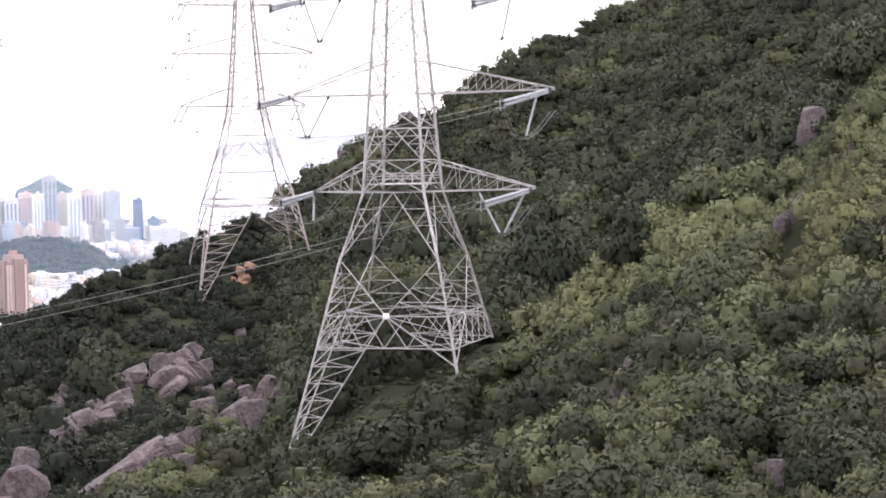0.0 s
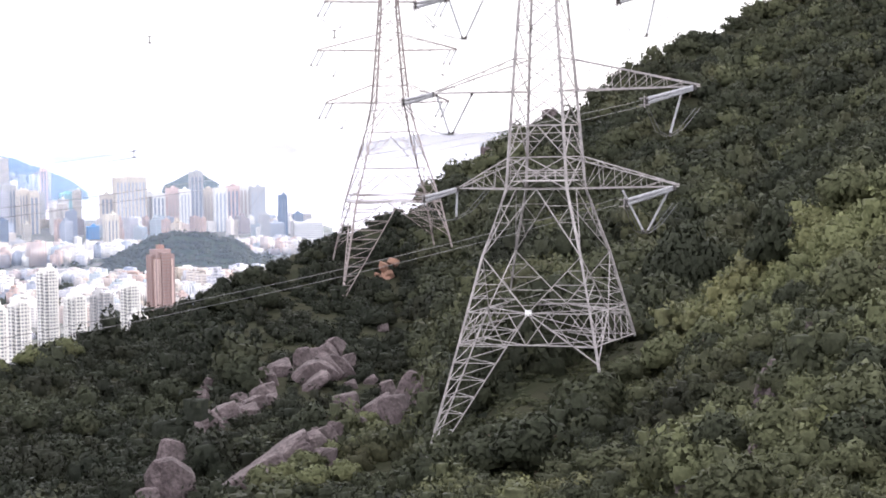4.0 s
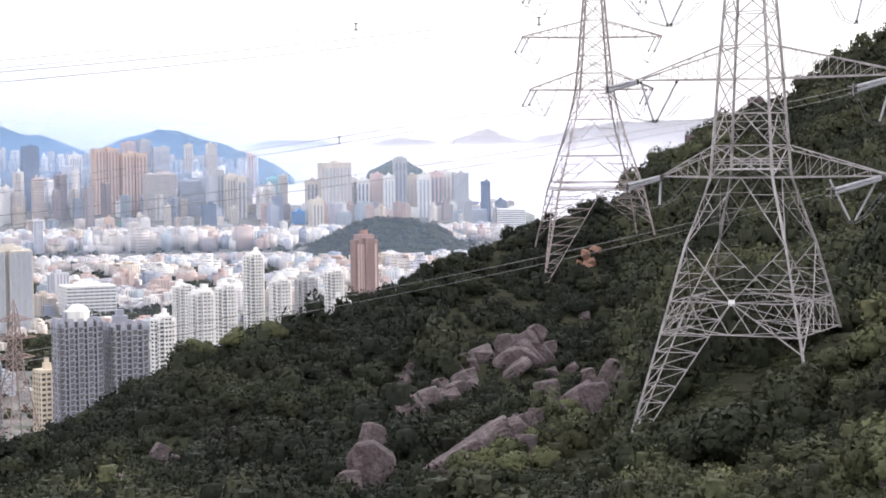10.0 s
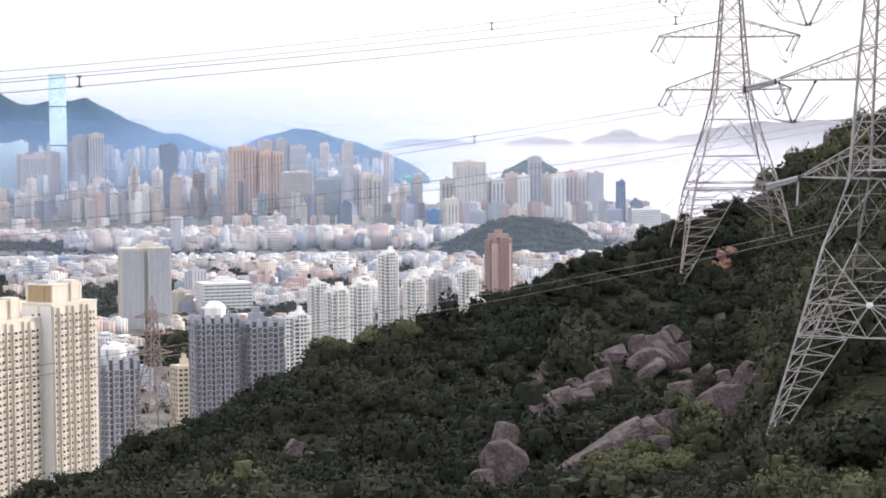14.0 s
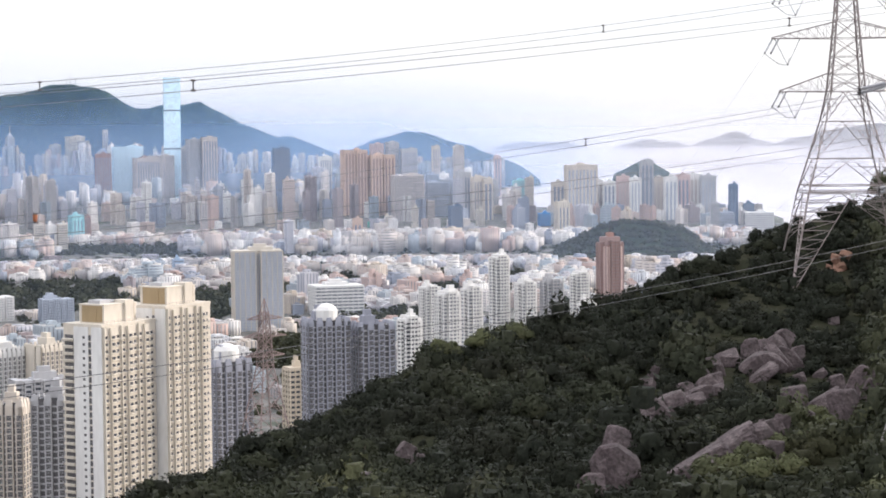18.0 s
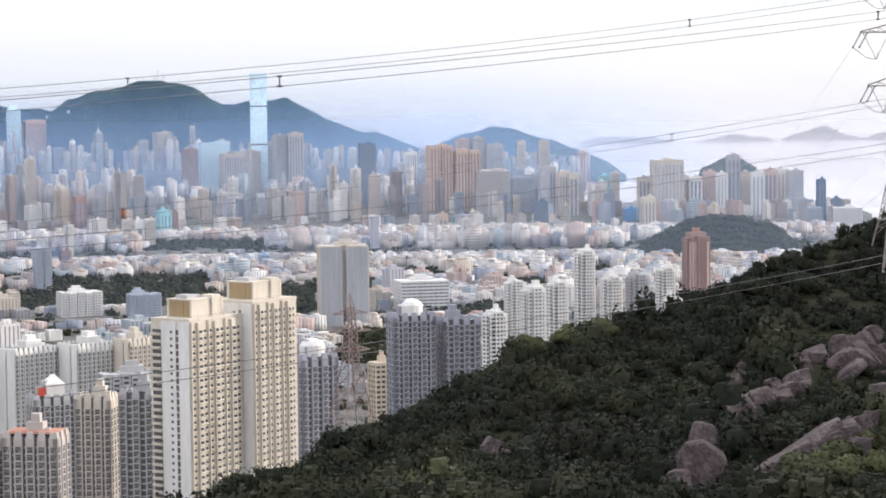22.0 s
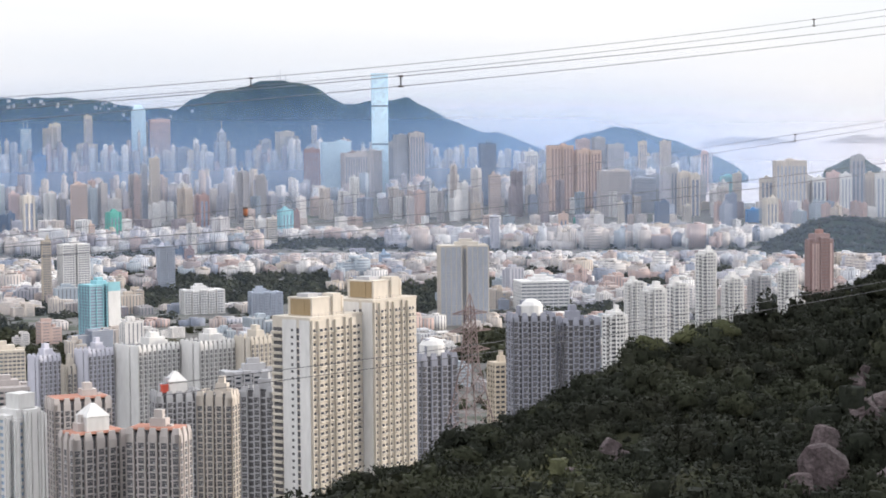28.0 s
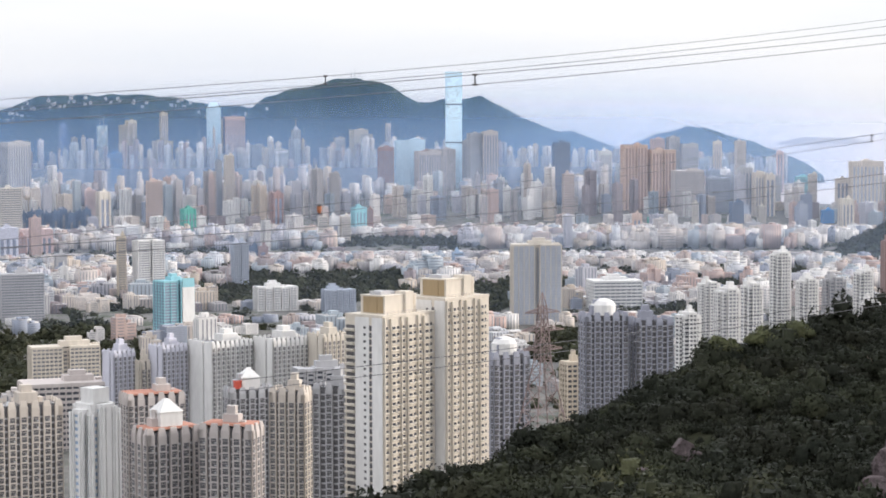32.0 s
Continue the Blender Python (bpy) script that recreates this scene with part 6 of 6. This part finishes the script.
MID_ONE = ((5.93, 3300, -2.89, 0.29, LILAC, "slim pale glass-fronted tower"),
      (5.68, 3320, -3.02, 0.22, BLUEGREY, "slim blue-grey tower"),
      (5.43, 3300, -2.99, 0.24, SLATE, "dark slim tower above the park"),
      (5.17, 3300, -2.99, 0.24, ROSE, "dark brown slim tower above the park"),
      (-1.18, 4200, -1.60, 0.21, FAWN, "slim fawn tower"),
      (-1.49, 3900, -2.44, 0.34, CREAM, "small cream block with a dark side"),
      (-0.42, 3000, -3.20, 0.32, BLUE_BAY, "small pale blue block beside the park"),
      (3.44, 3950, -2.16, 0.27, CREAM, "cream tower of a close group"),
      (3.11, 3950, -2.15, 0.24, WHITE, "white tower of a close group"),
      (2.80, 3950, -2.16, 0.29, CREAM, "cream tower of a close group"),
      (4.75, 5000, -1.47, 0.32, BROWN, "brown tower among low blocks"))
MID_TWO = ((10.00, 4500, -1.36, 0.31, PINK, "pinkish ribbed tower"),
      (9.65, 4480, -1.41, 0.36, CREAM, "sunlit cream ribbed tower"),
      (12.24, 4200, -1.29, 0.68, CREAM, "sunlit cream tower of two wings"),
      (7.27, 4300, -1.91, 0.40, NET_GREEN, "block wrapped in green netting"),
      (11.55, 3700, -2.44, 0.93, PINK, "broad pink slab block"),
      (8.97, 3800, -2.37, 0.73, WHITE, "broad white slab block"),
      (12.31, 3500, -2.40, 0.53, LILAC, "pale blue and grey tower"),
      (11.92, 3500, -2.63, 0.25, BROWN, "brown slim tower"),
      (10.85, 3000, -3.15, 0.28, GREY, "grey slim tower"),
      (10.75, 2700, -3.50, 0.13, WHITE, "slim white tower"),
      (7.88, 4000, -2.26, 0.16, ORANGE, "slim orange-brown tower"))
SHORE_ONE = ((-8.36, 4000, -1.77, 0.41, SLATE, "dark blue slim tower"),
      (-10.31, 4800, -1.56, 0.28, STRIP, "dark blue-grey tower"),
      (-11.41, 4500, -1.67, 0.40, CREAM, "pale cream tower"),
      (-6.98, 5500, -0.88, 0.94, FAWN, "ribbed grey-brown tower row"),
      (-8.59, 5600, -0.79, 0.41, GREY, "tall pale grey tower"),
      (-8.97, 5500, -0.93, 0.32, BEIGE, "peach-coloured tower"),
      (-9.28, 5500, -1.00, 0.28, BEIGE, "peach-coloured tower"),
      (-7.84, 5800, -1.08, 0.67, BLUEGREY, "blue-grey glass tower pair"),
      (-10.48, 5600, -0.97, 0.25, BEIGE, "slim peach-coloured tower"),
      (0.40, 7600, -0.28, 0.44, ROSE, "grey-brown residential tower row"),
      (-0.10, 7600, -0.24, 0.53, FAWN, "grey-brown residential tower row"),
      (-0.90, 7500, 0.21, 0.42, GREY, "tall grey-brown residential tower"))
SHORE_TWO = ((-1.35, 7500, 0.26, 0.44, FAWN, "tall grey-brown residential tower"),
      (2.95, 9900, -0.19, 0.36, BLUEGREY, "blue glass tower on the far shore"),
      (2.40, 9950, 0.32, 0.55, CREAM, "pale residential towers on the far shore"),
      (7.17, 9800, -0.34, 0.41, WHITE, "white office block on the far shore"),
      (7.97, 9900, 0.02, 0.56, BEIGE, "beige stepped tower on the far shore"),
      (7.93, 9950, 0.82, 0.21, BEIGE, "slim beige tower before the mountain"),
      (9.00, 9900, 0.47, 0.38, YELLOW, "golden tower with a stepped head"),
      (10.73, 10100, 0.49, 0.20, BLUEGREY, "slim blue-grey tower before the mountain"),
      (10.43, 9900, 0.12, 0.16, GREY, "slim grey tower on the far shore"),
      (-4.64, 8000, -0.31, 0.35, WHITE, "white residential towers by the harbour"),
      (-7.03, 8200, -0.11, 0.48, GREY, "grey residential towers by the harbour"))
SHORE_THREE = ((-6.12, 8200, 0.03, 0.42, PINK, "pinkish residential towers under the headland"),
      (-6.56, 8200, 0.08, 0.40, GREY, "grey residential towers under the headland"),
      (-7.81, 8300, -0.04, 0.22, BEIGE, "slim beige tower under the headland"),
      (-8.46, 8300, -0.04, 0.32, BEIGE, "beige tower under the headland"),
      (-9.57, 8300, -0.33, 0.17, PINK, "slim pink tower on the point"),
      (2.57, 4400, -2.15, 0.81, PINK, "pink slab block"),
      (-5.55, 4500, -2.09, 0.24, ORANGE, "orange slab tower"),
      (-6.44, 4500, -2.04, 0.24, CREAM, "cream slim tower"),
      (-7.20, 4600, -1.80, 0.18, CREAM, "cream slim tower"),
      (-8.83, 4200, -2.36, 0.40, GREY, "grey slab block"),
      (-9.06, 5000, -1.88, 0.24, CREAM, "cream slim tower"))
for az, d, e, w, mat, lab in LM + MID_ONE + MID_TWO + SHORE_ONE + SHORE_TWO + SHORE_THREE:
    tower(OFF, lab, az, d, e, w, mat, GLASS_BLUE if mat is GLASS_BLUE else (GLASS_PALE, STRIP)[int(az * 100) % 2], turn=(az * 37) % 30, deep=0.7, fh=(4.5, 40)[int(az * 100) % 2], pier=6)
for i, (az, e, w) in enumerate(((-11.95, -0.62, 0.75), (-12.75, -1.1, 0.3), (-13.15, -0.95, 0.28), (-13.5, -1.0, 0.25), (-13.82, -0.5, 0.3), (-14.15, -1.0, 0.3), (-14.5, -0.98, 0.3), (-14.85, -0.92, 0.3), (-15.2, -0.9, 0.3), (-15.55, -0.95, 0.35), (-11.3, -1.1, 0.3), (-12.4, -1.05, 0.3))):
    tower(OFF, "grey and white residential tower by the water", az, 5400 + 60 * (i % 3), e, w * 1.22, (BEIGE, WHITE, PINK, WHITE, GREY)[i % 5], (BLUEGREY, STRIP, FAWN)[i % 3], turn=8, deep=0.8, fh=40, pier=4.5, group="waterfront towers")
tower(OFF, "tall pale residential block by the water", -15.75, 4400, -1.75, 0.28, GREY, GLASS, turn=8, deep=0.8, fh=4.5, pier=6)
for i in range(9):
    tower(OFF, "dark ribbed residential tower", 10.1 + i * 0.22, 4300 + 30 * (i % 2), -1.9 - 0.05 * (i % 3), 0.17, SLATE, GLASS, turn=10, deep=0.9, fh=40, pier=5, group="dark tower row")

# parks of the city: trees between the blocks
PARKS = ((3.4, 2800, 4.8, 170), (-0.9, 2480, 2.4, 230), (6.6, 2950, 2.2, 120), (-3.6, 1850, 2.2, 150), (-4.6, 2900, 2.2, 110), (1.2, 3950, 3.4, 170), (9.6, 1750, 2.2, 150), (11.8, 1750, 2.0, 220),
         (-7.6, 2700, 1.8, 80), (-9.0, 3000, 2.6, 60), (6.8, 3500, 1.8, 70), (-13, 2300, 4, 150), (-3.2, 3500, 1.8, 110), (9.0, 3300, 2.4, 60), (5.0, 3300, 1.6, 50), (4.0, 2560, 6.0, 150), (-2.6, 2650, 2.4, 130), (-4.4, 1650, 2.0, 120), (10.5, 2050, 2.2, 90), (-6.4, 2250, 2.6, 70), (-5.6, 3300, 2.0, 60), (-9.6, 2500, 2.4, 60))


def in_park(az, d):
    return any(abs(az - a) < w / 2 and abs(d - dd) < k for a, dd, w, k in PARKS)


items = []
for a, dd, w, k in PARKS:
    for _ in range(int(w * k / 4.2)):
        az, d = a + rng.uniform(-w, w) / 2, dd + rng.uniform(-k, k)
        p, s = spot(az, d, land(az, d) - 1)
        q = rng.uniform(9, 16) * s
        items.append((rng.choice(PARKLIKE), tuple(p), (q, q, q * 0.8), rng.uniform(0, 6), rng.uniform(0.12, 0.36)))
for v in random.Random(8).sample(list(hillock.data.vertices), 900):       # woods on the hillock
    q = rng.uniform(6, 11)
    items.append((rng.choice(PARKLIKE), (v.co.x, v.co.y, v.co.z - 2), (q, q, q * 0.9), rng.uniform(0, 6), rng.uniform(0.15, 0.4)))
for _ in range(1500):                                   # street trees and small gardens
    az, d = rng.uniform(-16, 13.5), math.sqrt(rng.uniform(1300 ** 2, 4300 ** 2))
    p, s = spot(az, d, land(az, d) - 1)
    q = rng.uniform(5, 11) * s
    items.append((rng.choice(PARKLIKE), tuple(p), (q * 1.5, q, q), rng.uniform(0, 6), rng.uniform(0.1, 0.35)))
tagged(new("park_trees", foliage_mesh("park_trees", items)), "dark green trees in the city parks", "trees", kind="stuff")

# the many plain blocks
city = random.Random(21)
PALETTE_FAR = PALETTE.copy()
PALETTE_FAR.name = "painted_render_far"
pn = PALETTE_FAR.node_tree.nodes
tone_in = pn.new("ShaderNodeAttribute")
tone_in.attribute_name = "tone"
ramp_node = next(n for n in pn if n.type == "VALTORGB")
PALETTE_FAR.node_tree.links.new(tone_in.outputs["Fac"], ramp_node.inputs[0])


def joined(name, label, entries):
    """Many far blocks as one mesh: (prototype, matrix, tone)."""
    vs, fs, ms, tn, nv = [], [], [], [], 0
    cache = {}
    for k, m, tone in entries:
        if k not in cache:
            me = PLAIN[k]
            v, f, i = np.empty(len(me.vertices) * 3), np.empty(len(me.loops), np.int32), np.empty(len(me.polygons), np.int32)
            me.vertices.foreach_get("co", v)
            me.loops.foreach_get("vertex_index", f)
            me.polygons.foreach_get("material_index", i)
            cache[k] = v.reshape(-1, 3), f, i
        v, f, i = cache[k]
        mm = np.array(m)
        vs.append(v @ mm[:3, :3].T + mm[:3, 3])
        fs.append(f + nv)
        ms.append(i)
        tn.append(np.full(len(v), tone))
        nv += len(v)
    vs, fs, ms, tn = (np.concatenate(q) for q in (vs, fs, ms, tn))
    me = bpy.data.meshes.new(name)
    me.vertices.add(len(vs))
    me.vertices.foreach_set("co", vs.astype(np.float32).ravel())
    me.loops.add(len(fs))
    me.loops.foreach_set("vertex_index", fs)
    me.polygons.add(len(ms))
    me.polygons.foreach_set("loop_start", np.arange(len(ms), dtype=np.int32) * 4)
    me.polygons.foreach_set("material_index", ms)
    for mat in (PALETTE_FAR, GLASS_PALE, ROOFING):
        me.materials.append(mat)
    me.attributes.new("tone", "FLOAT", "POINT").data.foreach_set("value", tn.astype(np.float32))
    me.update(calc_edges=True)
    return tagged(new(name, me), label, "buildings", kind="stuff")


def halves(me):
    """Walls and windows of a prototype as two meshes."""
    v, out = [tuple(q.co) for q in me.vertices], []
    for keep in ((0, 2), (1,)):
        polys = [q for q in me.polygons if q.material_index in keep]
        used = sorted({i for q in polys for i in q.vertices})
        at = {i: k for k, i in enumerate(used)}
        m = bpy.data.meshes.new(me.name)
        m.from_pydata([v[i] for i in used], [], [tuple(at[i] for i in q.vertices) for q in polys])
        for mat in me.materials:
            m.materials.append(mat)
        m.polygons.foreach_set("material_index", [q.material_index for q in polys])
        m.update()
        out.append(m)
    return out


SPLIT = [halves(q[0]) for q in PROTO]


def fill(n, a0, a1, d0, d1, kinds, hs, cap, name, label, single=0, whole=""):
    """Scatters blocks; the nearest ones stay objects of their own, the rest are one mesh."""
    spots = []
    for _ in range(n * 6):
        if len(spots) >= n:
            break
        az, d = city.uniform(a0, a1), math.sqrt(city.uniform(d0 * d0, d1 * d1))
        if land(az, d) < 0 or in_park(az, d) or (-17 < az < -10.6 and 3250 < d < 3950):
            continue
        k = city.choice(kinds)
        h = city.uniform(*hs) * (1.5 if city.random() < 0.08 else 1)
        h = min(h, EYE + d * math.tan(radians(cap(az, d))) - land(az, d))
        if d < 2640 and -2.2 < az < 6.5:
            h = min(h, EYE + d * math.tan(radians(-4.5)) - land(az, d))
        if 3000 < d < 3780 and -1 < az < 3.2:
            h = min(h, EYE + d * math.tan(radians(-3.0)) - land(az, d))
        if h < 7 or not claim(az, d, PROTO[k][1]):
            continue
        spots.append((d, az, k, h, PROTO[k][1] * city.uniform(0.55, 1.1), 25 + 90 * city.randint(0, 3) + city.gauss(0, 6), city.random()))
    spots.sort()
    far = []
    for i, (d, az, k, h, w, turn, tone) in enumerate(spots):
        me, pw, pd, ph = PROTO[k]
        p, s = spot(az, d, land(az, d) - 2)
        m = Matrix.Translation(p) @ pose(0, 0, 0, 0, 0, turn) @ Matrix.Diagonal((s * w / pw, s * w / pw, s * h / ph, 1))
        if i < single:
            ob = tagged(new(name, SPLIT[k][0]), label, "building", "city blocks")
            ob.matrix_world = m
            glazing = tagged(new("window_strip", SPLIT[k][1]), kind="stuff")
            glazing.parent = ob
        else:
            far.append((k, m, tone))
    if far:
        joined("city_blocks", whole or label, far)


FAR_CITY = "dense mass of distant rendered city blocks"
fill(130, -9, 13, 1350, 2300, (3, 4, 6, 9, 6), (9, 26), lambda a, d: -4.9, "city_block", "low rendered block between the estates", 90)
fill(1000, -17, 13.5, 2300, 3700, (3, 4, 5, 6, 8, 9, 4, 6), (8, 25), lambda a, d: -3.15, "city_block", "low-rise rendered city block", 200, FAR_CITY)
fill(1150, -17, 13.5, 3700, 5000, (3, 4, 5, 6, 1, 9, 0, 7, 1), (14, 56), lambda a, d: -2.85 + 0.5 * city.random(), "city_block", "mid-rise rendered city block", 0, FAR_CITY)
fill(45, -10.5, 13.5, 3300, 5000, (0, 2, 7, 10, 12), (40, 70), lambda a, d: -2.1, "apartment_block", "tall rendered apartment block in the city", 45)
fill(420, -10.5, 13.5, 5000, 8200, (0, 1, 2, 7, 10, 11, 12), (40, 135), lambda a, d: -1.6 + 1.0 * city.random(), "apartment_block", "tall apartment block in the hazy distance", 120, FAR_CITY)
fill(60, -17, -9.5, 4300, 6000, (0, 1, 7, 4, 5), (25, 70), lambda a, d: -1.75, "apartment_block", "apartment block near the water", 60)
fill(420, -9.8, 13.5, 9420, 9950, (0, 2, 7, 10, 11, 2), (70, 230), lambda a, d: curve(a, (-9, -4, 0, 6, 13), (-0.35, -0.2, 0.12, 0.35, 0.35)) - 0.55 * city.random() ** 2, "tower_block", "tower block on the far shore", 0, "dense tower blocks on the far shore below the mountain")

# villas along the mountain crest, and its masts
for i in range(46):
    az = city.uniform(4.8, 12.4) if i > 8 else city.uniform(10.6, 12.2)
    d = 10350 + city.uniform(-150, 250)
    z = EYE + d * math.tan(radians(curve(az, (4.8, 5.5, 7, 7.4, 9.5, 11.4, 12.4), (1.08, 0.98, 1.08, 1.28, 1.34, 1.25, 0.85)) - city.uniform(0.0, 0.3)))
    p, s = spot(az, d, z - 8)
    w, h = city.uniform(7, 18), city.uniform(4, 10)
    t = thing("hillside_house", "white terraced house block on the mountain crest", "house", Matrix.Translation(p) @ pose(0, 0, 0, 0, 0, az + city.uniform(-20, 20)) @ Matrix.Diagonal((s, s, s, 1)), "houses on the crest")
    part("wall", Shape().box(-w / 2, w / 2, -7, 7, -7, h), CREAM, t)
    part("roof", Shape().box(-w / 2 - 1, w / 2 + 1, -8, 8, h, h + 1.5), ROOFING, t)
for az in (2.35, 2.5, 2.6):
    p, s = spot(az, 10880, EYE + 10880 * math.tan(radians(1.86)) - 20)
    m = thing("radio_mast", "thin radio mast on the mountain top", "mast", Matrix.Translation(p), "masts")
    part("pole", Shape().bar((0, 0, 0), (0, 0, 24 if az == 2.5 else 16), 0.7), STEEL, m)
